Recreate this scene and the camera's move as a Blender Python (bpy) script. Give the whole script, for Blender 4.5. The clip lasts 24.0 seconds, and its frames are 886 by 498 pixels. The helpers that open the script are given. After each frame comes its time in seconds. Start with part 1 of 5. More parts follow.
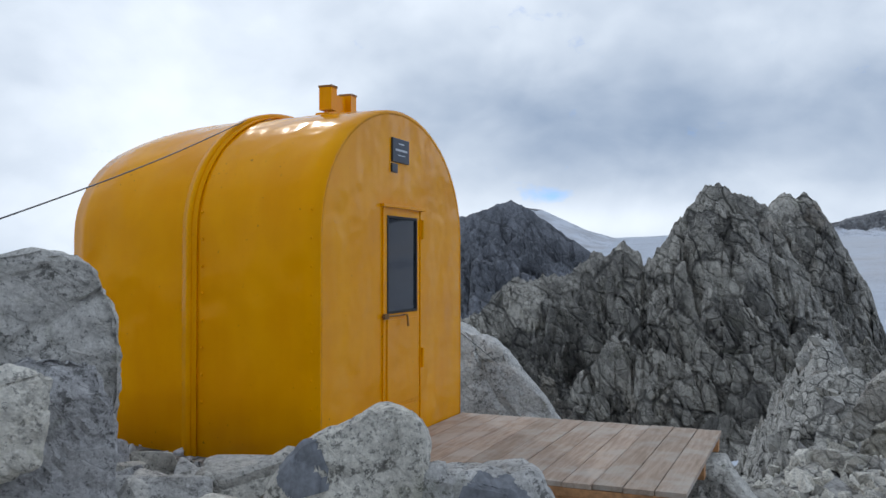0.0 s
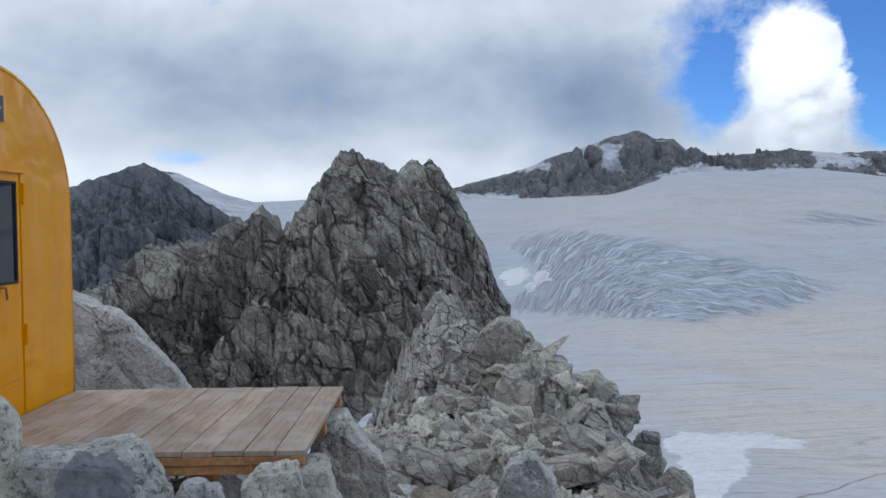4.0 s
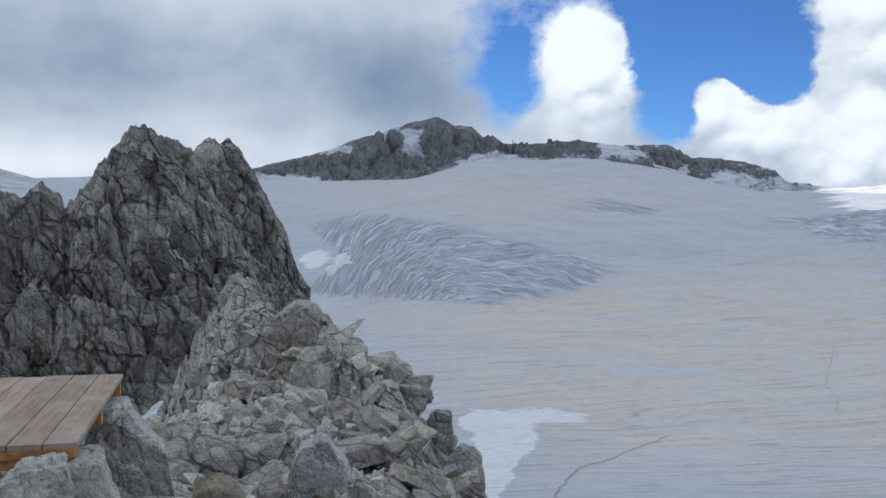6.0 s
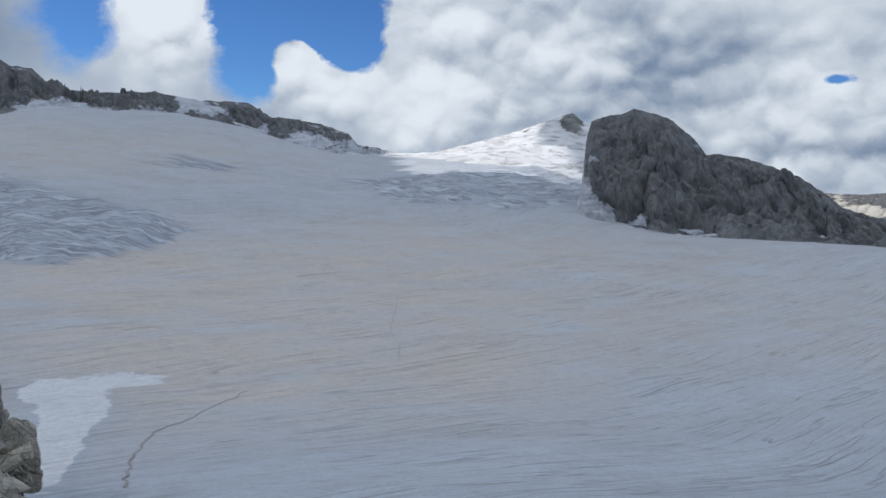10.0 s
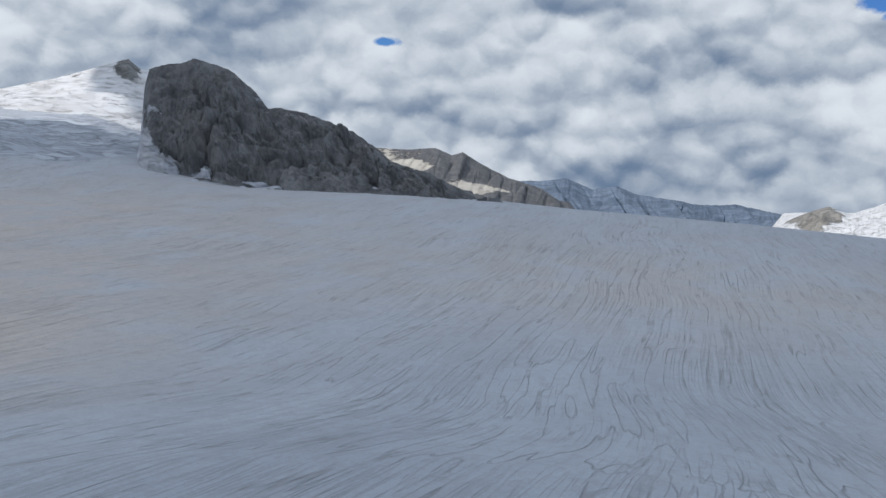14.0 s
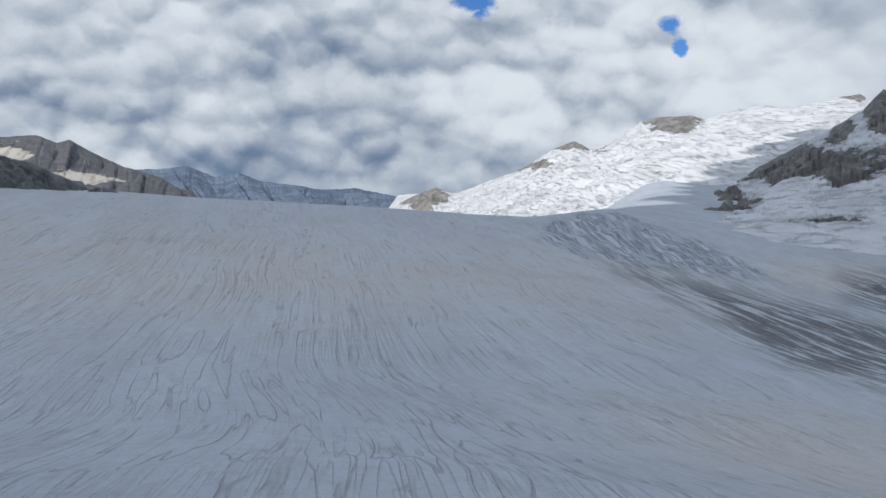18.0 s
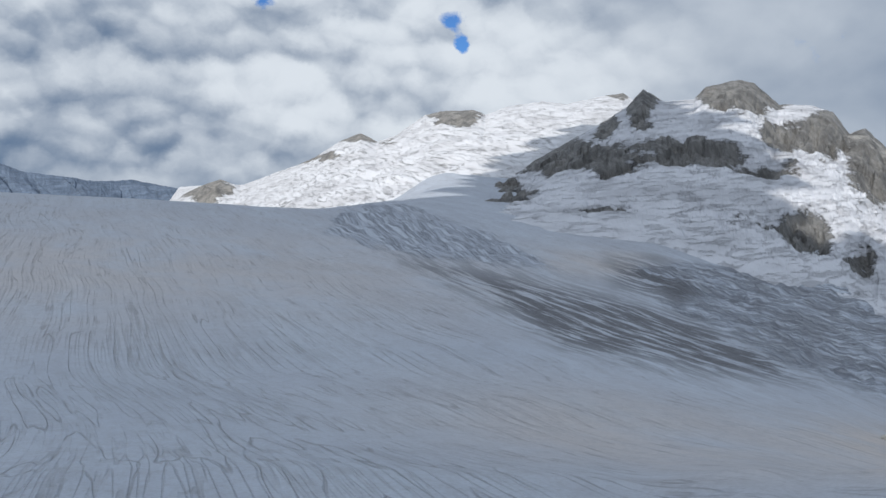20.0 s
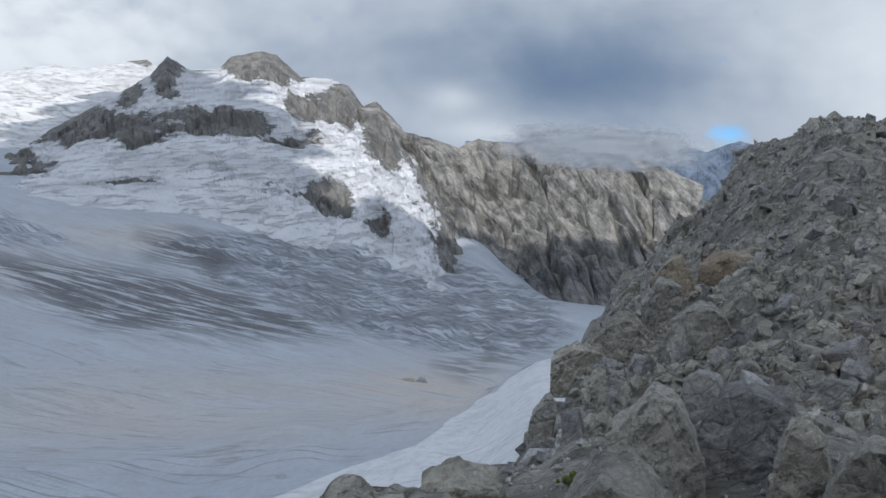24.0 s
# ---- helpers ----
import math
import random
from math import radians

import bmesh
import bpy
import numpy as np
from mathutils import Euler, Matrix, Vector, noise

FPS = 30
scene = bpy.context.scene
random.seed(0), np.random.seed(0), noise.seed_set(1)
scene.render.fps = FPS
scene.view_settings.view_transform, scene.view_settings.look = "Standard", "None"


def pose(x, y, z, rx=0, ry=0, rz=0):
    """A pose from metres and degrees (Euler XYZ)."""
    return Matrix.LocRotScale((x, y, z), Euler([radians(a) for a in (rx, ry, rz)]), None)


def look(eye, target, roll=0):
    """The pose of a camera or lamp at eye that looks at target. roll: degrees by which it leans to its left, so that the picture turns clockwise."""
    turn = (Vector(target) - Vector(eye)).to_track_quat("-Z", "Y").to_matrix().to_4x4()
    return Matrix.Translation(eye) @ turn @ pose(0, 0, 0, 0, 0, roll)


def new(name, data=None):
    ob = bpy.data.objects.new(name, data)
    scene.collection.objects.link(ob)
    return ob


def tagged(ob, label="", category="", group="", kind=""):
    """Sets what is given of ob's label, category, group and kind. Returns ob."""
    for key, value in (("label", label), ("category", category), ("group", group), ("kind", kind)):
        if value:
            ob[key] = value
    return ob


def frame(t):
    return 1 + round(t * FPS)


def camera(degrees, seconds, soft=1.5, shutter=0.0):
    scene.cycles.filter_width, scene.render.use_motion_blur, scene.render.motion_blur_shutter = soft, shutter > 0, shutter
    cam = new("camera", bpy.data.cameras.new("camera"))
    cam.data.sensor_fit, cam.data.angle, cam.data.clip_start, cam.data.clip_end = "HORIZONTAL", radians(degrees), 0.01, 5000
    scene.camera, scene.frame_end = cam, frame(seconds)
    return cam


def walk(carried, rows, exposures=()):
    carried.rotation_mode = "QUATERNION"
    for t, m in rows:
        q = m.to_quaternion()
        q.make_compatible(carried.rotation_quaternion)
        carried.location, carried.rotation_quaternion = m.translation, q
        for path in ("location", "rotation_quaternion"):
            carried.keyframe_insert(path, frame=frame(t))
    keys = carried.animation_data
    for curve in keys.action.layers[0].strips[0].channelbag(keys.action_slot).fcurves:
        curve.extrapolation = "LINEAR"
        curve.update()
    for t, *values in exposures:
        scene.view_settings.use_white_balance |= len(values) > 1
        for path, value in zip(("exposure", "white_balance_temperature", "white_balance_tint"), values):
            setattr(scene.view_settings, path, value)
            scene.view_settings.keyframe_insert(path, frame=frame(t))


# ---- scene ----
# Azimuths are degrees clockwise from +y; the terrace of the hut lies at z = 0, the eye at 1.3 m.
EYE_Z, ARM = 1.3, 0.33
cam = camera(52.95, 24.0, soft=1.5)


def compass(az, r, z=0.0):
    a = radians(az)
    return Vector((r * math.sin(a), r * math.cos(a), z))


def stand(az, pitch, roll):
    """The camera held at arm's length and turned about the body."""
    eye = compass(az, ARM, EYE_Z) - Vector((0, ARM, 0))
    a, p = radians(az), radians(pitch)
    return look(eye, eye + Vector((math.sin(a) * math.cos(p), math.cos(a) * math.cos(p), math.sin(p))), roll)


TURN = [
    (0.0, 0.00, 0.90, 0.0), (0.5, 2.00, 0.87, -0.74), (1.0, 5.21, 0.60, -1.22), (1.5, 8.21, 0.19, -1.46), (2.0, 11.51, -0.23, -1.37),
    (2.5, 14.50, -0.54, -1.31), (4.5, 25.79, -1.88, -0.49), (5.0, 28.88, -2.16, -0.18), (5.5, 31.99, -2.42, 0.02), (6.0, 35.61, -2.72, 0.24),
    (6.5, 39.16, -3.05, 0.60), (7.0, 42.73, -3.34, 0.90), (7.5, 45.87, -3.60, 1.18), (8.0, 49.19, -3.90, 1.53), (8.5, 52.20, -4.19, 1.74),
    (9.0, 55.28, -4.46, 1.81), (9.5, 58.41, -4.69, 1.91), (10.0, 62.30, -4.87, 2.16), (10.5, 66.54, -5.05, 2.53), (12.5, 80.55, -5.89, 3.18),
    (13.0, 83.77, -6.05, 3.24), (13.5, 86.82, -6.29, 3.24), (14.0, 89.98, -6.57, 3.31), (14.5, 92.48, -6.82, 3.17), (15.0, 95.18, -7.00, 2.91),
    (15.5, 98.55, -7.00, 2.83), (16.0, 101.96, -6.92, 2.80), (16.5, 104.56, -6.81, 2.78), (17.0, 107.36, -6.63, 2.69), (17.5, 110.22, -6.38, 2.75),
    (18.0, 113.84, -6.14, 2.87), (18.5, 117.80, -5.97, 3.04), (20.5, 130.89, -5.94, 3.45), (21.0, 134.67, -5.96, 3.50), (21.5, 138.09, -6.08, 3.58),
    (22.0, 141.80, -6.21, 3.52), (22.5, 145.32, -6.26, 3.53), (23.0, 149.22, -6.24, 3.58), (23.5, 153.07, -6.15, 3.47), (24.0, 156.98, -6.09, 3.35),
]
walk(cam, [(t, stand(a, p, r)) for t, a, p, r in TURN],
     exposures=[(0.0, 0.3), (5.0, 0.2), (9.5, -0.13), (17.0, -0.26), (21.0, -0.25), (24.0, -0.12)])

# ---- light ----
SUN_AZ, SUN_EL = -22.0, 42.0
sun = new("sun", bpy.data.lights.new("sun", "SUN"))
sun.data.energy, sun.data.angle, sun.data.color = 3.3, radians(0.53), (1.0, 0.955, 0.89)
sun.matrix_world = look(compass(SUN_AZ, math.cos(radians(SUN_EL)), math.sin(radians(SUN_EL))) * 100, (0, 0, 0))


class Nodes:
    """Short hand for node trees."""

    def __init__(self, tree):
        self.tree, self.n, self.l = tree, tree.nodes, tree.links

    def add(self, kind, ins=None, operation=None):
        node = self.n.new(kind)
        if operation:
            node.operation = operation
        for k, v in (ins or {}).items():
            self.put(node.inputs[k], v)
        return node

    def put(self, socket, v):
        if isinstance(v, bpy.types.NodeSocket):
            self.l.new(v, socket)
        else:
            socket.default_value = v

    def math(self, op, a, b=0.0, c=0.0, clamp=False):
        n = self.add("ShaderNodeMath", {0: a, 1: b, 2: c}, operation=op)
        n.use_clamp = clamp
        return n.outputs[0]

    def vmath(self, op, a, b=(0, 0, 0)):
        return self.add("ShaderNodeVectorMath", {0: a, 1: b}, operation=op).outputs[0]

    def scaled(self, v, s):
        return self.add("ShaderNodeVectorMath", {0: v, "Scale": s}, operation="SCALE").outputs[0]

    def noise(self, vec, scale, detail=4.0, rough=0.55, warp=0.0):
        return self.add("ShaderNodeTexNoise", {"Vector": vec, "Scale": scale, "Detail": detail, "Roughness": rough, "Distortion": warp}).outputs[0]

    def voronoi(self, vec, scale, feature="F1", out="Distance", rnd=1.0):
        node = self.n.new("ShaderNodeTexVoronoi")
        node.feature = feature
        for k, v in (("Vector", vec), ("Scale", scale), ("Randomness", rnd)):
            self.put(node.inputs[k], v)
        return node.outputs[out]

    def attribute(self, name):
        node = self.n.new("ShaderNodeAttribute")
        node.attribute_name = name
        return node.outputs["Fac"]

    def ramp(self, fac, lo, hi, a=0.0, b=1.0, smooth=True):
        n = self.add("ShaderNodeMapRange", {"Value": fac, "From Min": lo, "From Max": hi, "To Min": a, "To Max": b})
        n.interpolation_type = "SMOOTHSTEP" if smooth else "LINEAR"
        return n.outputs[0]

    def mix(self, fac, a, b, blend="MIX"):
        n = self.add("ShaderNodeMix")
        n.data_type, n.blend_type = "RGBA", blend
        for s, v in ((n.inputs[0], fac), (n.inputs[6], a), (n.inputs[7], b)):
            if not isinstance(v, bpy.types.NodeSocket) and s.type == "RGBA":
                v = (*v, 1.0) if len(v) == 3 else v
            self.put(s, v)
        return n.outputs[2]

    def bump(self, height, strength, distance, normal=None):
        ins = {"Height": height, "Strength": strength, "Distance": distance}
        if normal is not None:
            ins["Normal"] = normal
        return self.add("ShaderNodeBump", ins).outputs[0]


# Sky: blue air, broken cloud. Each row: azimuth, height, half widths, amount.
world = bpy.data.worlds.new("world")
scene.world = world
world.use_nodes = True
wn = Nodes(world.node_tree)
wn.n.clear()
ray = wn.add("ShaderNodeTexCoord").outputs["Generated"]
xyz = wn.add("ShaderNodeSeparateXYZ", {0: ray})
east, north, upward = xyz.outputs
azimuth = wn.math("DEGREES", wn.math("ARCTAN2", east, north))
height = wn.math("DEGREES", wn.math("ARCSINE", upward))


def blobs(rows):
    total = 0.0
    for az, el, wa, we, amount in rows:
        da = wn.math("DIVIDE", wn.math("WRAP", wn.math("SUBTRACT", azimuth, az), 180.0, -180.0), wa)
        de = wn.math("DIVIDE", wn.math("SUBTRACT", height, el), we)
        d = wn.math("ADD", wn.math("MULTIPLY", da, da), wn.math("MULTIPLY", de, de))
        total = wn.math("MULTIPLY_ADD", wn.math("EXPONENT", wn.math("MULTIPLY", d, -1.0)), amount, total)
    return total


def puffs(vec, scale, detail, smooth):
    node = wn.n.new("ShaderNodeTexVoronoi")
    node.feature = "SMOOTH_F1"
    for k, v in (("Vector", vec), ("Scale", scale), ("Detail", detail), ("Roughness", 0.55), ("Lacunarity", 2.3), ("Smoothness", smooth)):
        wn.put(node.inputs[k], v)
    return wn.math("SUBTRACT", 1.0, node.outputs["Distance"])


stretch = wn.vmath("MULTIPLY", ray, (1.0, 1.0, 1.35))
swirl = wn.vmath("SUBTRACT", wn.add("ShaderNodeTexNoise", {"Vector": stretch, "Scale": 11.0, "Detail": 5.0, "Roughness": 0.62}).outputs[1], (0.5, 0.5, 0.5))
warped = wn.vmath("ADD", stretch, wn.scaled(swirl, 0.05))


def heap(vec):
    """Height of heaped cloud: bulges on bulges."""
    big = wn.math("MULTIPLY", puffs(vec, 5.0, 0.0, 0.2), 0.55)
    middle = wn.math("MULTIPLY_ADD", puffs(vec, 11.0, 0.0, 0.15), 0.24, big)
    return wn.math("MULTIPLY_ADD", puffs(vec, 25.0, 0.0, 0.12), 0.115, middle)


heap_a = heap(warped)
heap_b = heap(wn.vmath("ADD", warped, (-0.007, 0.003, 0.014)))
broad = wn.noise(stretch, 3.4, 4.0, 0.55)
veil = wn.noise(wn.vmath("MULTIPLY", ray, (1.0, 1.0, 1.5)), 5.0, 7.0, 0.55, 0.4)
wisp = wn.noise(warped, 18.0, 6.0, 0.62)
holes = blobs([
    (40.0, 9.6, 3.0, 3.6, -1.5), (40.6, 6.6, 2.0, 1.6, -0.6), (49.2, 9.5, 4.0, 4.2, -1.7), (54.2, 12.0, 4.4, 4.4, -1.9), (50.0, 4.9, 2.2, 1.6, -1.1), (56.4, 8.0, 2.2, 2.6, -1.6),
    (44.7, 9.9, 1.7, 1.5, 1.9), (46.0, 10.4, 1.0, 0.8, 0.8), (44.3, 7.6, 0.8, 1.2, 1.0), (43.4, 5.4, 2.0, 1.0, 1.2), (44.8, 14.6, 4.5, 2.4, -1.7), (52.6, 6.9, 1.0, 0.9, 1.6), (54.0, 4.8, 1.8, 1.0, 1.3), (59.5, 4.0, 3.0, 2.4, 0.5),
    (6.9, 4.3, 1.3, 0.6, -0.8), (10.0, 4.5, 2.0, 0.8, -0.3), (85.6, 6.3, 1.5, 0.5, -1.35), (91.5, 6.6, 1.0, 0.45, -0.9), (97.0, 9.2, 1.6, 0.8, -0.8), (115.2, 9.4, 2.4, 1.3, -1.6), (128.0, 6.8, 0.9, 0.9, -1.5), (127.0, 8.6, 1.9, 1.0, -1.5), (122.0, 16.0, 12.0, 4.0, -0.9),
    (174.0, 2.2, 1.6, 0.6, -1.0)])
cumulus = blobs([(66.0, 8.0, 12.0, 12.0, 1.0), (45.0, 8.5, 3.5, 4.5, 1.0), (53.5, 6.0, 3.0, 3.0, 0.8), (90.0, 3.0, 16.0, 8.0, 0.8), (108.0, 4.0, 16.0, 8.0, 0.9), (128.0, 6.0, 13.0, 8.0, 0.8)])
cumulus = wn.math("MINIMUM", cumulus, 1.0)
ragged = wn.math("ADD", wn.math("MULTIPLY", wn.math("SUBTRACT", heap_a, 0.38), wn.math("MULTIPLY", cumulus, 2.2)), wn.math("MULTIPLY", wn.math("SUBTRACT", wisp, 0.5), wn.ramp(cumulus, 0.0, 1.0, 2.0, 1.7)))
cover = wn.math("ADD", ragged, wn.math("ADD", holes, 1.25))
cover = wn.math("DIVIDE", wn.math("SUBTRACT", cover, 0.05), wn.ramp(cumulus, 0.0, 1.0, 0.9, 0.22), clamp=True)
bulge = wn.math("MULTIPLY", wn.math("SUBTRACT", heap_a, heap_b), 6.0)
relief = wn.math("ADD", wn.math("MULTIPLY", wn.math("SUBTRACT", heap_a, 0.40), 1.3), bulge)
relief = wn.math("ADD", relief, wn.math("MULTIPLY", wn.math("SUBTRACT", wisp, 0.5), 0.9))
shade = wn.math("ADD", wn.math("MULTIPLY", relief, wn.ramp(cumulus, 0.0, 1.0, 0.06, 0.75)), wn.math("MULTIPLY", wn.math("SUBTRACT", veil, 0.5), 0.5))
tone = blobs([(14.0, 8.5, 18.0, 3.4, -0.32), (32.0, 8.0, 6.0, 4.0, -0.22), (-16.0, 14.0, 10.0, 9.0, 0.34), (-14.0, 4.0, 12.0, 6.0, 0.24), (9.0, 2.4, 10.0, 1.6, 0.34), (28.0, 14.0, 14.0, 3.0, 0.06), (33.0, 6.5, 5.0, 3.5, -0.16), (37.0, 5.6, 2.5, 1.6, -0.16),
              (64.0, 7.0, 10.0, 9.0, 0.16), (44.8, 9.4, 3.0, 3.5, 0.5), (53.0, 6.5, 3.0, 2.5, 0.3), (85.2, 3.6, 2.6, 1.8, 0.40), (76.0, 8.0, 4.0, 4.0, -0.10), (95.0, 8.5, 10.0, 2.5, -0.08), (106.0, 6.0, 10.0, 3.0, 0.08), (127.0, 5.5, 8.0, 3.5, 0.16), (150.0, 9.0, 6.0, 3.0, 0.10), (167.0, 5.6, 10.0, 3.6, -0.46), (155.0, 5.0, 4.0, 3.0, -0.12), (183.0, 7.0, 5.0, 5.0, 0.16),
              (103.0, -1.0, 12.0, 2.0, -0.34), (160.0, 1.6, 3.0, 0.8, 0.28), (157.0, 3.6, 1.6, 0.8, 0.30)])
light = wn.math("ADD", wn.math("ADD", wn.math("MULTIPLY", wn.math("SUBTRACT", broad, 0.5), 0.7), wn.math("MULTIPLY_ADD", cumulus, 0.10, shade)), wn.math("ADD", tone, 0.50))
cloud = wn.mix(wn.ramp(light, -0.18, 1.16), (1.45, 2.25, 3.6), (8.4, 9.1, 9.9))
sky = wn.add("ShaderNodeTexSky")
sky.sky_type, sky.sun_disc, sky.sun_elevation, sky.sun_rotation = "NISHITA", False, radians(SUN_EL), radians(SUN_AZ)
sky.altitude, sky.air_density, sky.dust_density, sky.ozone_density = 3200.0, 1.0, 0.3, 3.0
air = sky.outputs[0]
heaven = wn.mix(cover, wn.mix(1.0, air, (0.46, 0.75, 1.12), "MULTIPLY"), cloud)
wn.add("ShaderNodeOutputWorld", {0: wn.add("ShaderNodeBackground", {"Color": heaven, "Strength": 0.1}).outputs[0]})

# ---- materials ----


def material(name):
    m = bpy.data.materials.new(name)
    m.use_nodes = True
    k = Nodes(m.node_tree)
    k.n.clear()
    bsdf = k.add("ShaderNodeBsdfPrincipled")
    k.add("ShaderNodeOutputMaterial", {0: bsdf.outputs[0]})
    return m, k, bsdf


def rock_material(name, unit, light_tone, dark_tone, rust=0.3, lichen=0.0, cracks=0.5, varied=False, relief=1.0, speckle=0.0):
    """Jointed granite. unit: metres of one coarse block."""
    m, k, b = material(name)
    geo = k.add("ShaderNodeNewGeometry").outputs["Position"]
    p = k.scaled(geo, 1.0 / unit)
    wob = k.vmath("SUBTRACT", k.add("ShaderNodeTexNoise", {"Vector": p, "Scale": 2.0, "Detail": 4.0}).outputs[1], (0.5, 0.5, 0.5))
    turned = k.add("ShaderNodeVectorRotate", {"Vector": k.vmath("ADD", p, k.scaled(wob, 0.35)), "Axis": (0.4, 0.8, 0.3), "Angle": 0.9}).outputs[0]
    blocks = k.vmath("MULTIPLY", turned, (1.9, 0.8, 1.0))
    coarse = k.noise(p, 0.6, 5.0, 0.6)
    grain = k.noise(p, 14.0, 8.0, 0.78)
    rough = k.noise(k.vmath("MULTIPLY", turned, (1.5, 0.9, 1.0)), 2.6, 8.0, 0.68)
    crack_a = k.ramp(k.voronoi(blocks, 1.0, "DISTANCE_TO_EDGE"), 0.0, 0.06)
    crack_b = k.ramp(k.voronoi(blocks, 2.9, "DISTANCE_TO_EDGE"), 0.0, 0.07)
    cell = k.add("ShaderNodeSeparateColor", {0: k.voronoi(blocks, 1.0, "F1", "Color")}).outputs[0]
    cell_b = k.add("ShaderNodeSeparateColor", {0: k.voronoi(blocks, 2.9, "F1", "Color")}).outputs[1]
    tone = k.math("ADD", k.math("ADD", k.math("MULTIPLY", coarse, 0.5), k.math("MULTIPLY", rough, 0.6)), k.math("ADD", k.math("MULTIPLY", cell, 0.20), k.math("MULTIPLY", cell_b, 0.16)))
    col = k.mix(k.ramp(tone, 0.50, 0.95), dark_tone, light_tone)
    col = k.mix(k.ramp(k.noise(p, 0.42, 4.0, 0.6), 0.56, 0.70, 0.0, rust), col, (0.34, 0.25, 0.165))
    col = k.mix(k.ramp(grain, 0.42, 0.62, 0.0, 0.6), col, k.mix(0.5, col, (0.02, 0.02, 0.02)))
    if speckle:
        flecks = k.noise(geo, 38.0, 4.0, 0.75)
        col = k.mix(k.ramp(flecks, 0.56, 0.66, 0.0, speckle), col, (0.09, 0.09, 0.09))
        col = k.mix(k.ramp(flecks, 0.42, 0.34, 0.0, speckle * 0.8), col, (0.74, 0.73, 0.71))
    dark = k.math("MULTIPLY", k.math("SUBTRACT", 1.0, k.math("MULTIPLY", crack_a, k.ramp(crack_b, 0, 1, 0.45, 1.0))), k.ramp(k.noise(p, 1.1, 3.0), 0.35, 0.6, 0.3, 1.0))
    col = k.mix(k.math("MULTIPLY", dark, cracks), col, (0.035, 0.035, 0.034))
    if lichen:
        spots = k.math("MULTIPLY", k.ramp(k.noise(p, 11.0, 5.0, 0.8), 0.52, 0.60), k.ramp(k.noise(p, 1.3, 4.0, 0.65), 0.40, 0.6))
        col = k.mix(k.math("MULTIPLY", spots, lichen), col, (0.055, 0.055, 0.05))
        col = k.mix(k.math("MULTIPLY", k.ramp(k.noise(k.vmath("ADD", p, (7.0, 3.0, 1.0)), 2.1, 6.0, 0.75), 0.56, 0.68), 0.30 * lichen), col, (0.25, 0.26, 0.15))
    if varied:
        r = k.add("ShaderNodeObjectInfo").outputs["Random"]
        col = k.mix(1.0, col, k.add("ShaderNodeCombineColor", {0: k.ramp(r, 0, 1, 0.78, 1.15, False), 1: k.ramp(r, 0, 1, 0.80, 1.12, False), 2: k.ramp(r, 0, 1, 0.86, 1.04, False)}).outputs[0], "MULTIPLY")
    k.put(b.inputs["Base Color"], col)
    b.inputs["Roughness"].default_value = 0.9
    h = k.math("ADD", k.math("ADD", k.math("MULTIPLY", rough, 0.75), k.math("MULTIPLY", grain, 0.18)), k.math("ADD", k.math("MULTIPLY", crack_a, 0.3 * cracks), k.math("MULTIPLY", crack_b, 0.16 * cracks)))
    k.put(b.inputs["Normal"], k.bump(h, 1.0, 0.20 * unit * relief))
    return m


ROCK = rock_material("granite", 0.55, (0.76, 0.745, 0.71), (0.50, 0.49, 0.47), rust=0.12, lichen=0.8, cracks=0.2, varied=True, relief=0.6, speckle=0.75)
RUST = rock_material("rusty_granite", 0.6, (0.52, 0.445, 0.35), (0.34, 0.285, 0.22), rust=0.4, lichen=0.4, cracks=0.3)
BLOCKROCK = rock_material("block_granite", 1.1, (0.66, 0.635, 0.58), (0.38, 0.365, 0.335), rust=0.25, lichen=0.6, cracks=0.6, varied=True, relief=0.7, speckle=0.35)
CRAG = rock_material("crag_rock", 1.0, (0.66, 0.635, 0.58), (0.34, 0.33, 0.30), rust=0.3, lichen=0.5, cracks=0.95, relief=0.9)
TOWER = rock_material("tower_rock", 5.5, (0.62, 0.59, 0.53), (0.18, 0.175, 0.163), rust=0.45, lichen=0.6, cracks=0.8, relief=1.0)
RIDGEROCK = rock_material("ridge_granite", 0.8, (0.58, 0.565, 0.525), (0.29, 0.282, 0.26), rust=0.3, lichen=0.7, cracks=0.35, varied=True, relief=0.8, speckle=0.4)
RIDGEGROUND = rock_material("ridge_ground", 1.0, (0.44, 0.43, 0.39), (0.20, 0.195, 0.18), rust=0.3, lichen=0.6, cracks=0.6, relief=0.9)
DARKROCK = rock_material("far_dark_rock", 45.0, (0.25, 0.265, 0.30), (0.11, 0.12, 0.14), rust=0.05, cracks=0.35, relief=0.8)


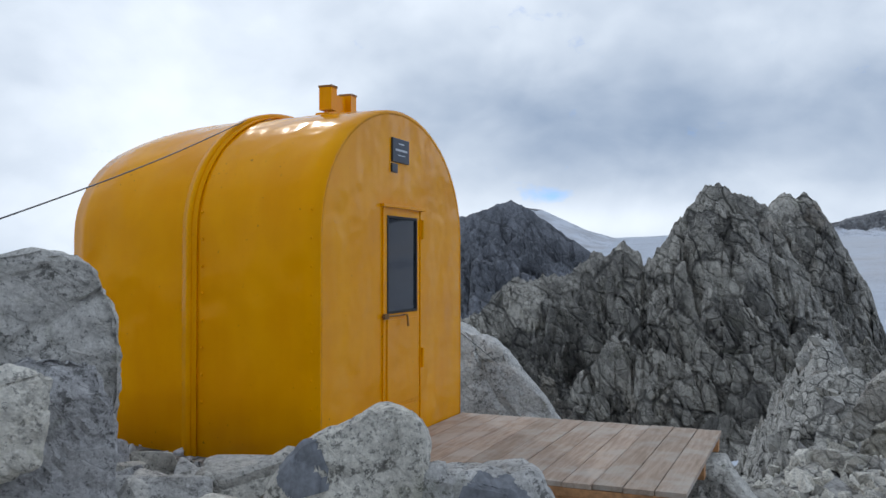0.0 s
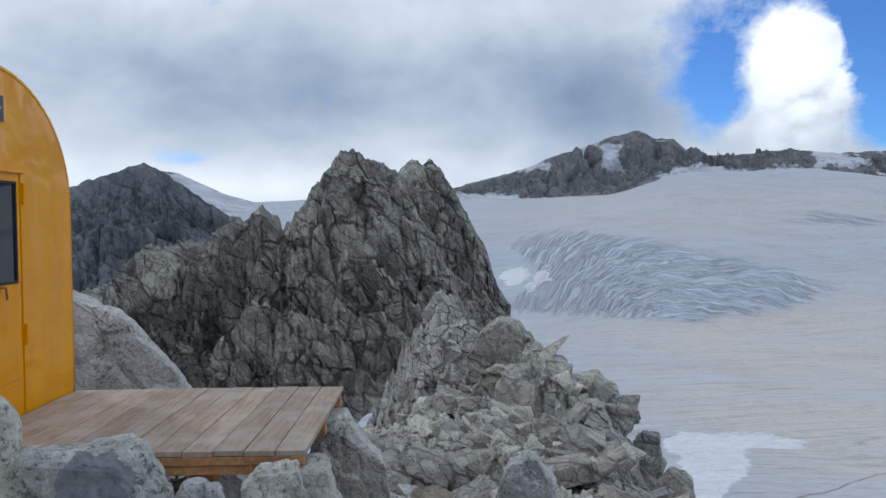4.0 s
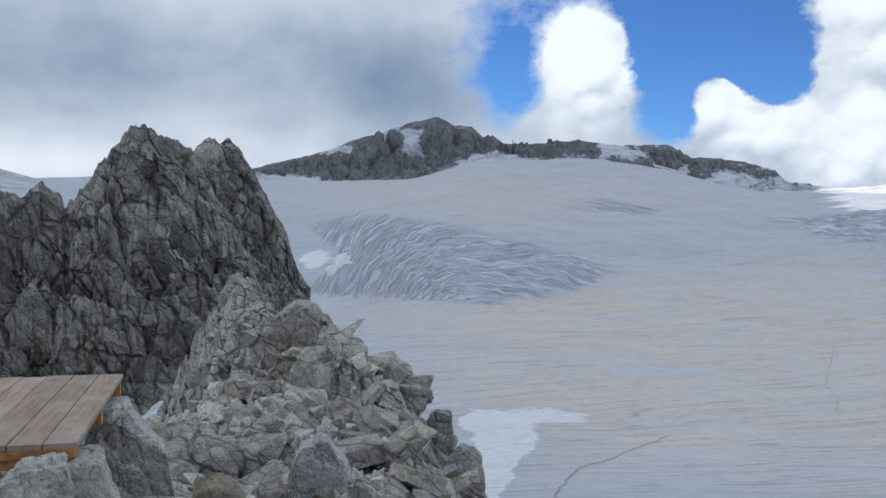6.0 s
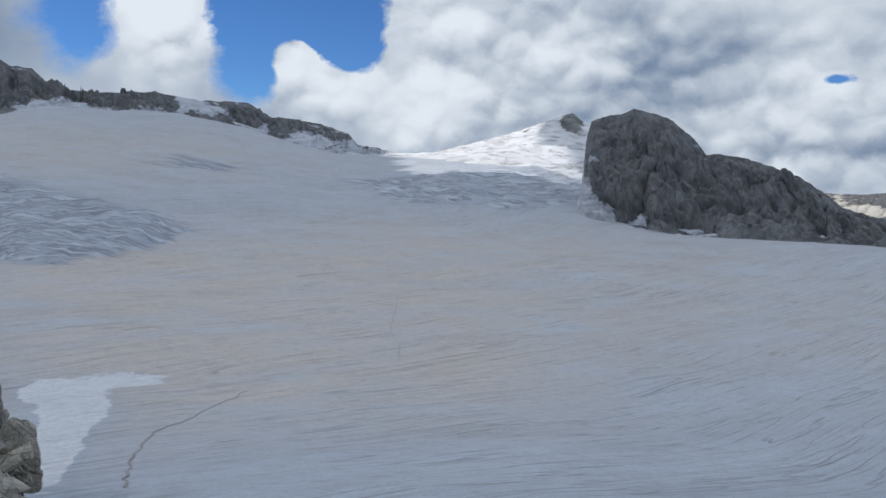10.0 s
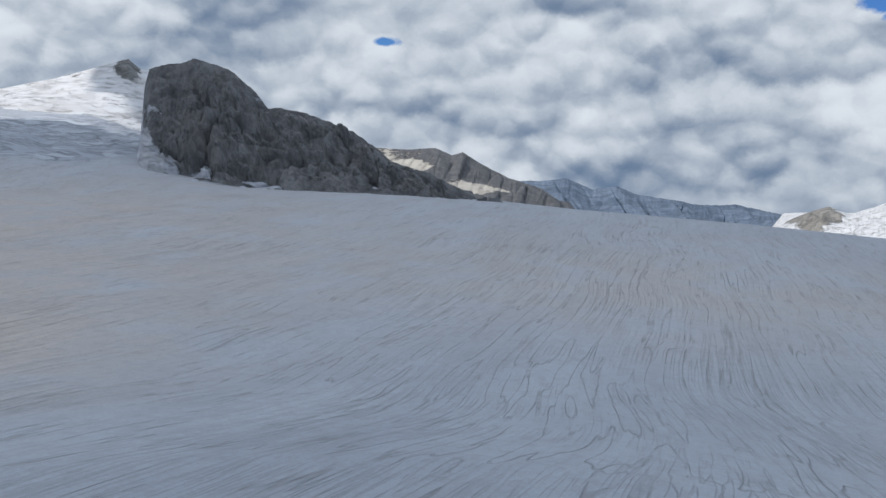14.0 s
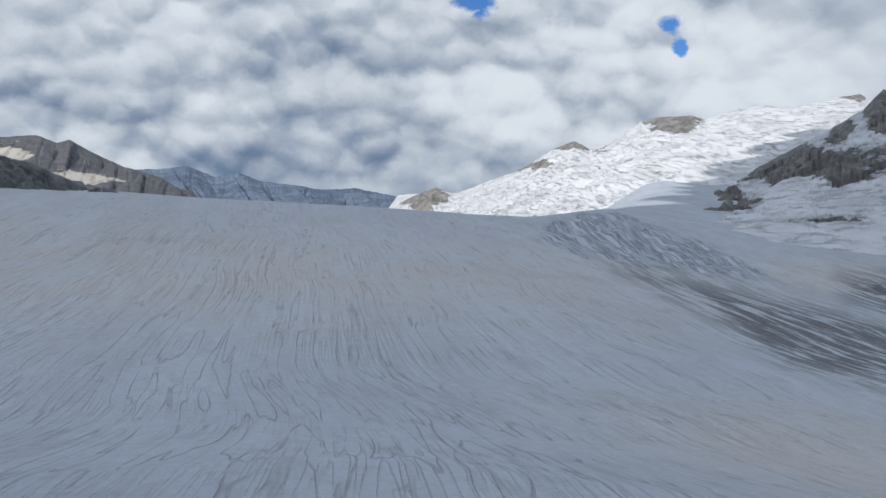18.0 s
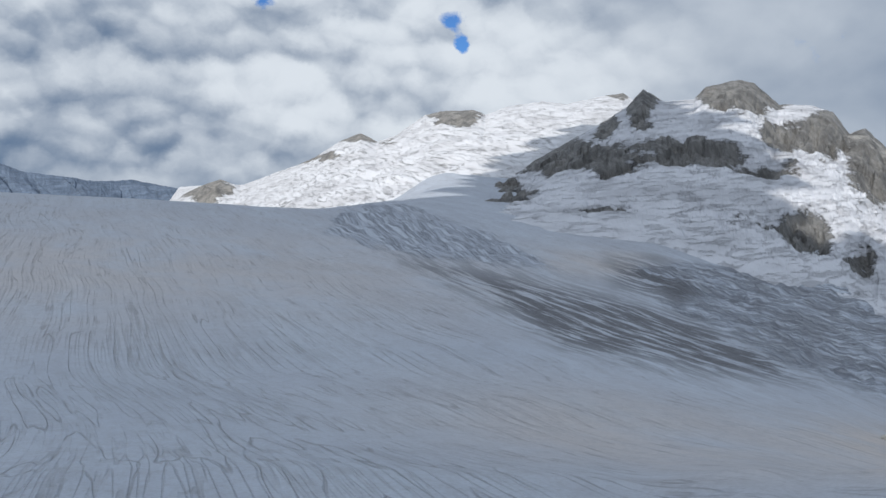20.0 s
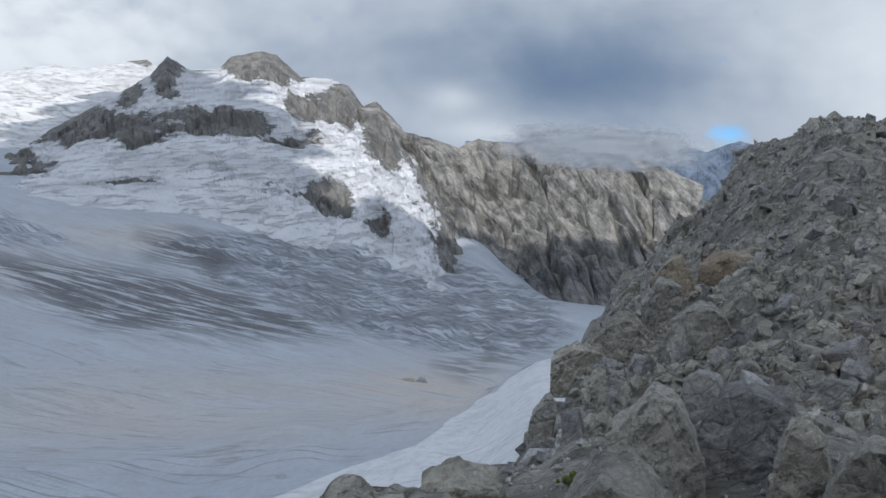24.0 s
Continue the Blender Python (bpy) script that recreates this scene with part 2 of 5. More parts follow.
def ice_rock_material(name, unit, light_tone, dark_tone, rust=0.1, fresh=(0.575, 0.615, 0.69), old=(0.43, 0.445, 0.485), facing=145.0, dip=0.0, torn=0.8, steep=0.0):
    """Rock and snow, told apart by the point attribute snow. facing: azimuth of the face; dip, steep: slant of its snow bands and of its rock ribs."""
    m, k, b = material(name)
    geo = k.add("ShaderNodeNewGeometry").outputs["Position"]
    p = k.scaled(geo, 1.0 / unit)
    level = k.add("ShaderNodeVectorRotate", {"Vector": p, "Axis": (0.0, 0.0, 1.0), "Angle": radians(facing)}).outputs[0]
    banded = k.add("ShaderNodeVectorRotate", {"Vector": level, "Axis": (0.0, 1.0, 0.0), "Angle": radians(dip)}).outputs[0]
    ribbed = k.add("ShaderNodeVectorRotate", {"Vector": level, "Axis": (0.0, 1.0, 0.0), "Angle": radians(steep)}).outputs[0]
    snow = k.attribute("snow")
    edge = k.noise(k.vmath("MULTIPLY", banded, (0.8, 0.8, 1.7)), 1.6, 9.0, 0.74)
    s = k.ramp(k.math("ADD", snow, k.math("MULTIPLY", k.math("SUBTRACT", edge, 0.5), 1.7)), 0.44, 0.54)
    tone = k.ramp(k.noise(k.vmath("MULTIPLY", ribbed, (1.3, 0.9, 0.35)), 1.6, 8.0, 0.70), 0.33, 0.66)
    col = k.mix(tone, dark_tone, light_tone)
    col = k.mix(k.ramp(k.noise(p, 0.6, 3.0), 0.55, 0.75, 0.0, rust), col, (0.36, 0.27, 0.17))
    col = k.mix(k.ramp(k.noise(k.vmath("MULTIPLY", ribbed, (2.0, 1.4, 0.8)), 5.0, 6.0, 0.72), 0.45, 0.68, 0.0, 0.5), col, dark_tone)
    dust = k.ramp(k.noise(k.vmath("MULTIPLY", banded, (0.5, 0.6, 1.6)), 0.8, 7.0, 0.62), 0.38, 0.70)
    seams = k.ramp(k.noise(k.vmath("MULTIPLY", banded, (0.55, 0.7, 4.2)), 1.9, 8.0, 0.72, 0.6), 0.50, 0.64)
    white = k.mix(dust, fresh, old)
    white = k.mix(k.math("MULTIPLY", k.math("MULTIPLY", seams, torn), k.ramp(k.noise(p, 0.7, 4.0, 0.6), 0.38, 0.60)), white, tuple(0.62 * c for c in old))
    k.put(b.inputs["Base Color"], k.mix(s, col, white))
    b.inputs["Roughness"].default_value = 0.85
    rock = k.noise(k.vmath("MULTIPLY", ribbed, (1.2, 1.0, 0.5)), 2.5, 8.0, 0.7)
    h = k.math("ADD", k.math("MULTIPLY", k.math("SUBTRACT", 1.0, s), rock), k.math("MULTIPLY", s, k.math("MULTIPLY", seams, -0.16)))
    k.put(b.inputs["Normal"], k.bump(h, 0.8, 0.3 * unit))
    return m


# Rock and snow are toned down in colour for slopes lying in shade.
PEAK = ice_rock_material("peak_rock_and_snow", 45.0, (0.27, 0.275, 0.285), (0.105, 0.11, 0.12), torn=0.4)
# Blue haze of the distance is put into the rock colour.
HAZE = rock_material("haze_tinted_rock", 90.0, (0.20, 0.265, 0.37), (0.10, 0.145, 0.22), rust=0.0, cracks=0.25, relief=0.7)
# Lit twin of PEAK: sunshine is put into paler rock and snow.
SUNPEAK = ice_rock_material("sunlit_tone_rock_and_snow", 50.0, (0.35, 0.35, 0.345), (0.12, 0.123, 0.128), rust=0.06, fresh=(0.80, 0.815, 0.85), old=(0.63, 0.62, 0.635))
# Its white snow carries the same painted sunshine.
SNOWPEAK = ice_rock_material("crevassed_snow_and_rock", 50.0, (0.40, 0.385, 0.36), (0.16, 0.158, 0.155), rust=0.1, fresh=(0.80, 0.815, 0.85), old=(0.60, 0.605, 0.63), facing=122.0, dip=-17.0, torn=1.0)
# The pale fresh and old tones paint sunlight on the ridge's foot.
DISTANT = ice_rock_material("distant_rock_and_lit_foot", 60.0, (0.17, 0.175, 0.19), (0.09, 0.095, 0.105), rust=0.03, fresh=(0.56, 0.53, 0.48), old=(0.46, 0.435, 0.40), facing=90.0, dip=15.0, torn=0.3, steep=30.0)
ICEPEAK = ice_rock_material("icefall_and_rock", 42.0, (0.31, 0.308, 0.30), (0.125, 0.125, 0.125), rust=0.1, fresh=(0.68, 0.70, 0.75), old=(0.50, 0.515, 0.555), facing=145.0, dip=8.0, torn=0.3, steep=25.0)
CLIFF = ice_rock_material("gullied_cliff", 40.0, (0.40, 0.395, 0.38), (0.075, 0.078, 0.082), rust=0.05, facing=160.0, steep=38.0)


def snow_material():
    """Old snow with dust, melt rills, bare crevassed ice and grit, told apart by point attributes; flow_u and flow_v run across and along the ice streams."""
    m, k, b = material("glacier_snow")
    geo = k.add("ShaderNodeNewGeometry").outputs["Position"]
    a_ice, a_dust, a_dirt, a_clean = k.attribute("ice"), k.attribute("dust"), k.attribute("dirt"), k.attribute("clean")
    flow = k.add("ShaderNodeCombineXYZ", {0: k.attribute("flow_u"), 1: k.attribute("flow_v"), 2: 0.0}).outputs[0]
    wob = k.vmath("SUBTRACT", k.add("ShaderNodeTexNoise", {"Vector": geo, "Scale": 0.006, "Detail": 1.0, "Roughness": 0.4}).outputs[1], (0.5, 0.5, 0.5))
    bent = k.vmath("ADD", geo, k.scaled(wob, 30.0))
    along = k.add("ShaderNodeVectorRotate", {"Vector": bent, "Axis": (0.0, 0.0, 1.0), "Angle": radians(14.0)}).outputs[0]
    bands = k.noise(k.vmath("MULTIPLY", along, (0.006, 0.022, 0.03)), 1.0, 7.0, 0.62)
    grain = k.noise(geo, 0.22, 8.0, 0.75)
    crumb = k.noise(geo, 1.3, 5.0, 0.75)
    swell = k.noise(k.vmath("MULTIPLY", along, (0.03, 0.12, 0.1)), 1.0, 6.0, 0.68)
    patchy = k.noise(geo, 0.02, 5.0, 0.62)

    def rills(across, length, width):
        n = k.noise(k.vmath("MULTIPLY", along, (length, across, 0.1)), 1.0, 1.5, 0.45)
        return k.ramp(k.math("ABSOLUTE", k.math("SUBTRACT", n, 0.5)), width, 0.0)

    broken = k.ramp(k.noise(geo, 0.05, 5.0, 0.65), 0.36, 0.60)
    line = k.math("MULTIPLY", rills(0.20, 0.0045, 0.020), broken)
    fine = k.math("MULTIPLY", rills(0.55, 0.009, 0.045), k.ramp(patchy, 0.38, 0.62))
    base = k.mix(k.ramp(bands, 0.32, 0.68), (0.555, 0.615, 0.70), (0.475, 0.525, 0.61))
    base = k.mix(k.ramp(swell, 0.46, 0.72, 0.0, 0.45), base, (0.395, 0.425, 0.48))
    base = k.mix(k.math("MULTIPLY", a_dust, k.ramp(k.math("ADD", k.math("MULTIPLY", bands, 0.5), k.math("MULTIPLY", patchy, 0.5)), 0.24, 0.60)), base, (0.70, 0.63, 0.575))
    base = k.mix(k.math("MULTIPLY", fine, 0.26), base, (0.30, 0.305, 0.325))
    base = k.mix(k.math("MULTIPLY", line, 0.42), base, (0.20, 0.19, 0.19))
    torn = k.noise(k.vmath("MULTIPLY", flow, (6.5, 0.38, 0.0)), 1.0, 4.0, 0.6, 0.3)
    crack = k.ramp(k.math("ABSOLUTE", k.math("SUBTRACT", torn, 0.5)), 0.055, 0.0)
    slit = k.noise(k.vmath("MULTIPLY", flow, (13.0, 0.9, 0.0)), 1.0, 4.0, 0.62, 0.3)
    ice = k.mix(k.ramp(torn, 0.28, 0.72), (0.45, 0.50, 0.59), (0.63, 0.69, 0.78))
    ice = k.mix(k.ramp(slit, 0.50, 0.66, 0.0, 0.6), ice, (0.30, 0.335, 0.41))
    ice = k.mix(k.math("MULTIPLY", crack, 0.65), ice, (0.19, 0.215, 0.27))
    bare = k.ramp(k.math("ADD", a_ice, k.math("MULTIPLY", k.math("SUBTRACT", k.noise(k.vmath("MULTIPLY", flow, (2.6, 0.28, 0.0)), 1.0, 6.0, 0.7), 0.5), 1.3)), 0.34, 0.66)
    base = k.mix(bare, base, ice)
    base = k.mix(k.ramp(k.math("ADD", a_clean, k.math("MULTIPLY", k.math("SUBTRACT", k.noise(along, 0.09, 6.0, 0.65), 0.5), 0.9)), 0.36, 0.48), base, (0.84, 0.86, 0.90))
    grit = k.noise(k.vmath("MULTIPLY", flow, (5.0, 0.25, 0.0)), 1.0, 8.0, 0.70, 0.2)
    base = k.mix(k.math("MULTIPLY", a_dirt, k.ramp(k.math("ADD", grit, k.math("MULTIPLY", a_dirt, 0.05)), 0.46, 0.57)), base, (0.115, 0.12, 0.135))
    base = k.mix(k.ramp(grain, 0.44, 0.70, 0.0, 0.34), base, (0.33, 0.34, 0.37))
    base = k.mix(k.ramp(crumb, 0.42, 0.66, 0.0, 0.32), base, (0.315, 0.325, 0.35))
    k.put(b.inputs["Base Color"], base)
    b.inputs["Roughness"].default_value = 0.75
    h = k.math("ADD", k.math("ADD", k.math("MULTIPLY", swell, 0.8), k.math("MULTIPLY", grain, 0.35)), k.math("ADD", k.math("MULTIPLY", line, -0.6), k.math("MULTIPLY", fine, -0.3)))
    h = k.math("ADD", h, k.math("MULTIPLY", bare, k.math("MULTIPLY_ADD", crack, -2.5, k.math("MULTIPLY", torn, 2.0))))
    k.put(b.inputs["Normal"], k.bump(h, 0.6, 2.0))
    return m


GLACIER = snow_material()


def plain(name, colour, rough=0.5, metal=0.0, vary=0.15, unit=0.05, bump=0.0, coat=0.0):
    m, k, b = material(name)
    p = k.add("ShaderNodeTexCoord").outputs["Object"]
    n = k.math("ADD", k.math("MULTIPLY", k.noise(p, 1.0 / unit, 5.0, 0.6), 0.5), k.math("MULTIPLY", k.noise(p, 0.13 / unit, 4.0, 0.6), 0.5))
    lo = tuple(c * (1 - vary) for c in colour)
    hi = tuple(min(1.0, c * (1 + vary)) for c in colour)
    k.put(b.inputs["Base Color"], k.mix(k.ramp(n, 0.35, 0.65), lo, hi))
    b.inputs["Roughness"].default_value, b.inputs["Metallic"].default_value = rough, metal
    b.inputs["Coat Weight"].default_value = coat
    if bump:
        k.put(b.inputs["Normal"], k.bump(n, 0.6, bump))
    return m


def paint_material():
    """Old yellow enamel on sheet metal, gently dented, chalked and streaked."""
    m, k, b = material("yellow_enamel")
    p = k.add("ShaderNodeTexCoord").outputs["Object"]
    streak = k.noise(k.vmath("MULTIPLY", p, (3.0, 3.0, 0.6)), 1.0, 4.0, 0.55)
    cloudy = k.noise(p, 1.7, 4.0, 0.55)
    fine = k.noise(p, 60.0, 3.0, 0.6)
    col = k.mix(k.ramp(k.math("ADD", k.math("MULTIPLY", streak, 0.5), k.math("MULTIPLY", cloudy, 0.5)), 0.36, 0.64), (0.78, 0.30, 0.0), (0.85, 0.355, 0.0))
    chips = k.math("MULTIPLY", k.ramp(k.noise(p, 34.0, 2.0, 0.5), 0.70, 0.73), k.ramp(k.noise(p, 2.3, 2.0), 0.5, 0.6))
    col = k.mix(k.math("MULTIPLY", chips, 0.7), col, (0.28, 0.10, 0.02))
    k.put(b.inputs["Base Color"], col)
    b.inputs["IOR"].default_value = 1.33
    b.inputs["Specular IOR Level"].default_value = 0.5
    b.inputs["Specular Tint"].default_value = (1.0, 0.74, 0.22, 1.0)
    k.put(b.inputs["Roughness"], k.ramp(cloudy, 0.3, 0.7, 0.10, 0.17))
    dents = k.math("ADD", k.math("MULTIPLY", k.noise(p, 2.6, 2.0, 0.4), 1.0), k.math("MULTIPLY", fine, 0.012))
    k.put(b.inputs["Normal"], k.bump(dents, 0.6, 0.07))
    return m


def wood_material():
    m, k, b = material("weathered_larch")
    p = k.add("ShaderNodeTexCoord").outputs["Object"]
    r = k.add("ShaderNodeObjectInfo").outputs["Random"]
    q = k.vmath("ADD", k.vmath("MULTIPLY", p, (1.2, 16.0, 16.0)), k.scaled(k.add("ShaderNodeCombineXYZ", {0: r, 1: r, 2: r}).outputs[0], 40.0))
    grain = k.noise(q, 2.2, 6.0, 0.62, 0.5)
    blotch = k.noise(k.vmath("ADD", p, k.scaled(k.add("ShaderNodeCombineXYZ", {0: r, 1: r, 2: 0.0}).outputs[0], 9.0)), 2.6, 4.0, 0.6)
    col = k.mix(k.ramp(grain, 0.3, 0.7), (0.29, 0.215, 0.16), (0.45, 0.355, 0.285))
    col = k.mix(k.ramp(blotch, 0.42, 0.68, 0.0, 0.75), col, (0.46, 0.425, 0.385))
    col = k.mix(1.0, col, k.add("ShaderNodeCombineColor", {0: k.ramp(r, 0, 1, 0.85, 1.15, False), 1: k.ramp(r, 0, 1, 0.84, 1.13, False), 2: k.ramp(r, 0, 1, 0.82, 1.12, False)}).outputs[0], "MULTIPLY")
    knots = k.ramp(k.voronoi(k.vmath("MULTIPLY", p, (2.0, 7.0, 7.0)), 1.0), 0.03, 0.07)
    col = k.mix(k.math("SUBTRACT", 1.0, knots), col, (0.13, 0.075, 0.045))
    k.put(b.inputs["Base Color"], col)
    b.inputs["Roughness"].default_value = 0.8
    k.put(b.inputs["Normal"], k.bump(grain, 0.4, 0.004))
    return m


YELLOW = paint_material()
WOOD = wood_material()
RAWWOOD = plain("fresh_pine_edge", (0.42, 0.21, 0.09), 0.75, vary=0.3, unit=0.04, bump=0.004)
BLACK = plain("black_enamel_plate", (0.012, 0.014, 0.02), 0.3)
LETTER = plain("pale_lettering", (0.55, 0.57, 0.6), 0.6)
IRON = plain("rusty_iron", (0.24, 0.12, 0.035), 0.7, 0.2, 0.4, 0.02)
STEEL = plain("steel_cable", (0.09, 0.09, 0.095), 0.5, 0.6)
RUBBER = plain("window_seal", (0.02, 0.02, 0.022), 0.7)
INSIDE = plain("dim_plywood", (0.10, 0.07, 0.05), 0.8)
MOSS = plain("moss", (0.10, 0.115, 0.03), 0.95, vary=0.5, unit=0.03, bump=0.02)


def glass_material():
    m, k, b = material("window_glass")
    b.inputs["Base Color"].default_value = (0.03, 0.035, 0.045, 1)
    b.inputs["Roughness"].default_value, b.inputs["IOR"].default_value = 0.03, 1.5
    b.inputs["Transmission Weight"].default_value = 0.2
    return m


GLASS = glass_material()


def cloud_material():
    m = bpy.data.materials.new("cloud_vapour")
    m.use_nodes = True
    k = Nodes(m.node_tree)
    k.n.clear()
    k.add("ShaderNodeOutputMaterial", {0: k.add("ShaderNodeMixShader", {0: 0.09, 1: k.add("ShaderNodeBsdfTranslucent", {"Color": (0.40, 0.445, 0.51, 1)}).outputs[0], 2: k.add("ShaderNodeBsdfTransparent").outputs[0]}).outputs[0]})
    return m


VAPOUR = cloud_material()

# ---- building blocks ----


def part(name, bm, mat, parent=None, label="", smooth=False):
    """Links a bmesh as one mesh object under a thing or a part."""
    me = bpy.data.meshes.new(name)
    bm.normal_update()
    bm.to_mesh(me)
    bm.free()
    if mat:
        me.materials.append(mat)
    if smooth:
        me.shade_smooth()
    ob = new(name, me)
    if parent:
        ob.parent = parent
    return tagged(ob, label)


def empty(name, m, label, category, group="", kind=""):
    ob = new(name)
    ob.empty_display_size = 0.2
    ob.matrix_world = m
    return tagged(ob, label, category, group, kind)


def box(x0, x1, y0, y1, z0, z1, bevel=0.0, bm=None):
    bm = bm or bmesh.new()
    made = bmesh.ops.create_cube(bm, size=1.0, matrix=Matrix.LocRotScale(((x0 + x1) / 2, (y0 + y1) / 2, (z0 + z1) / 2), None, (x1 - x0, y1 - y0, z1 - z0)))
    if bevel:
        edges = list({e for v in made["verts"] for e in v.link_edges})
        bmesh.ops.bevel(bm, geom=edges, offset=bevel, segments=2, affect="EDGES", profile=0.5)
    return bm


def tube(points, radius, sides=8, bm=None):
    bm = bm or bmesh.new()
    rings = []
    for i, p in enumerate(points):
        p = Vector(p)
        d = (Vector(points[min(i + 1, len(points) - 1)]) - Vector(points[max(i - 1, 0)])).normalized()
        q = d.to_track_quat("Z", "Y")
        rings.append([bm.verts.new(p + q @ Vector((radius * math.cos(2 * math.pi * j / sides), radius * math.sin(2 * math.pi * j / sides), 0))) for j in range(sides)])
    for a, b in zip(rings, rings[1:]):
        for j in range(sides):
            bm.faces.new((a[j], a[(j + 1) % sides], b[(j + 1) % sides], b[j]))
    bm.faces.new(rings[0][::-1])
    bm.faces.new(rings[-1])
    return bm


def grid_object(name, pts, cols, mat, closed=False, attrs=None, smooth=True):
    """A sheet of rows of points, each of cols points."""
    rows = len(pts) // cols
    wrap = cols if closed else cols - 1
    faces = []
    for i in range(rows - 1):
        for j in range(wrap):
            a, b = i * cols + j, i * cols + (j + 1) % cols
            faces.append((a, b, b + cols, a + cols))
    me = bpy.data.meshes.new(name)
    me.from_pydata(pts, [], faces)
    me.materials.append(mat)
    for key, values in (attrs or {}).items():
        at = me.attributes.new(key, "FLOAT", "POINT")
        at.data.foreach_set("value", values)
    if smooth:
        me.shade_smooth()
    me.update()
    return new(name, me)


def interp(rows, x):
    """Piecewise straight curve through rows of (x, y)."""
    if x <= rows[0][0]:
        return rows[0][1]
    for (xa, ya), (xb, yb) in zip(rows, rows[1:]):
        if x <= xb:
            return ya + (yb - ya) * (x - xa) / (xb - xa)
    return rows[-1][1]


def table(azs, radii, values, az, r):
    """Value of a polar table, eased between its rows."""
    i = min(max(bisect_left(azs, az) - 1, 0), len(azs) - 2)
    u = min(max((az - azs[i]) / (azs[i + 1] - azs[i]), 0.0), 1.0)
    u = u * u * (3 - 2 * u)
    r = min(max(r, radii[0]), radii[-1])
    j = min(max(bisect_left(radii, r) - 1, 0), len(radii) - 2)
    w = math.log(r / radii[j]) / math.log(radii[j + 1] / radii[j])
    a = values[i][j] + (values[i][j + 1] - values[i][j]) * w
    b = values[i + 1][j] + (values[i + 1][j + 1] - values[i + 1][j]) * w
    return a + (b - a) * u


def bisect_left(row, x):
    lo, hi = 0, len(row)
    while lo < hi:
        m = (lo + hi) // 2
        if row[m] < x:
            lo = m + 1
        else:
            hi = m
    return lo


def fbm(v, octaves=5, rough=1.0):
    return noise.fractal(v, rough, 2.0, octaves)


def ridged(v, octaves=5):
    return noise.ridged_multi_fractal(v, 0.9, 2.1, octaves, 1.0, 2.0) - 1.0


def bump_at(rows, az, el):
    """Sum of soft spots: azimuth, height, half widths, amount."""
    total = 0.0
    for a, e, wa, we, s in rows:
        d = ((az - a) / wa) ** 2 + ((el - e) / we) ** 2
        if d < 7.0:
            total += s * math.exp(-d)
    return total


def facets(p, size, seed, squash=(1.6, 0.8, 1.0)):
    """Offset of a surface broken into tilted blocks: about -1 to 1, with grooves between them."""
    q = Vector((p.x * squash[0], p.y * squash[1], p.z * squash[2])) / size + Vector((seed * 9.1, seed * 4.7, seed))
    dist, near = noise.voronoi(q)
    c = near[0]
    tilt = noise.cell_vector(c * 53.0 + Vector((0.5, 0.5, 0.5)))
    groove = max(0.0, 1.0 - (dist[1] - dist[0]) / 0.16)
    return (noise.cell(c * 31.0) - 0.5) * 1.2 + tilt.dot(q - c) * 1.6 - 0.7 * groove


# ---- the ground: the stony shoulder of the ridge ----
KNOLL_R = (2, 4, 7, 12, 20, 30, 45, 65, 95)
KNOLL = {
    -180: (-.4, -.4, -.6, -.4, 1.0, 3.0, 4.0, 0, -20), -100: (-.3, -.2, 0, .5, 1, 1, -2, -10, -40), -40: (-.35, .15, .15, .3, 0, -2, -6, -15, -40),
    -10: (-.35, .08, -.02, -.2, -3, -8, -15, -25, -50), 8: (-.4, -.5, -.6, -1.2, -5, -11, -20, -30, -50), 17: (-.4, -.55, -.8, -1.6, -4, -7, -9, -14, -40),
    23: (-.4, -.5, -.9, -1.5, -2.2, -2.6, -2.2, -4, -40), 28: (-.4, -.55, -1.0, -1.4, -1.7, -2.6, -7, -18, -50), 33: (-.4, -.6, -1.1, -1.6, -2.4, -6, -14, -28, -55),
    37: (-.4, -.7, -1.3, -2.0, -4, -9, -20, -35, -60), 40: (-.45, -.9, -2.2, -5, -10, -18, -28, -42, -65), 50: (-.5, -2, -5, -9, -16, -24, -34, -48, -70),
    145: (-.5, -1.8, -5, -9, -16, -24, -34, -48, -70), 151: (-.4, -.35, -1.5, -4, -9, -15, -26, -40, -60), 157: (-.4, -.25, -1.3, -4, -9, -15, -26, -40, -60),
    161: (-.4, -.5, -1.1, -3.4, -9, -14, -21, -33, -55), 164: (-.4, -.5, -.95, -2.2, -5.5, -10, -15, -27, -48), 167: (-.4, -.5, -.8, -1.4, -2.7, -4.6, -6.5, -10, -30), 169: (-.4, -.5, -.8, -1.3, -2.2, -3.1, -3.9, -6, -20),
    172: (-.4, -.5, -.8, -1.05, -1.2, -1.0, -1.2, -6, -20), 176: (-.4, -.45, -.7, -.7, .2, 1.6, 2.8, 0, -20), 180: (-.4, -.4, -.6, -.4, 1.0, 3.0, 4.0, 0, -20)}
KNOLL_AZ, KNOLL_Z = sorted(KNOLL), [KNOLL[a] for a in sorted(KNOLL)]


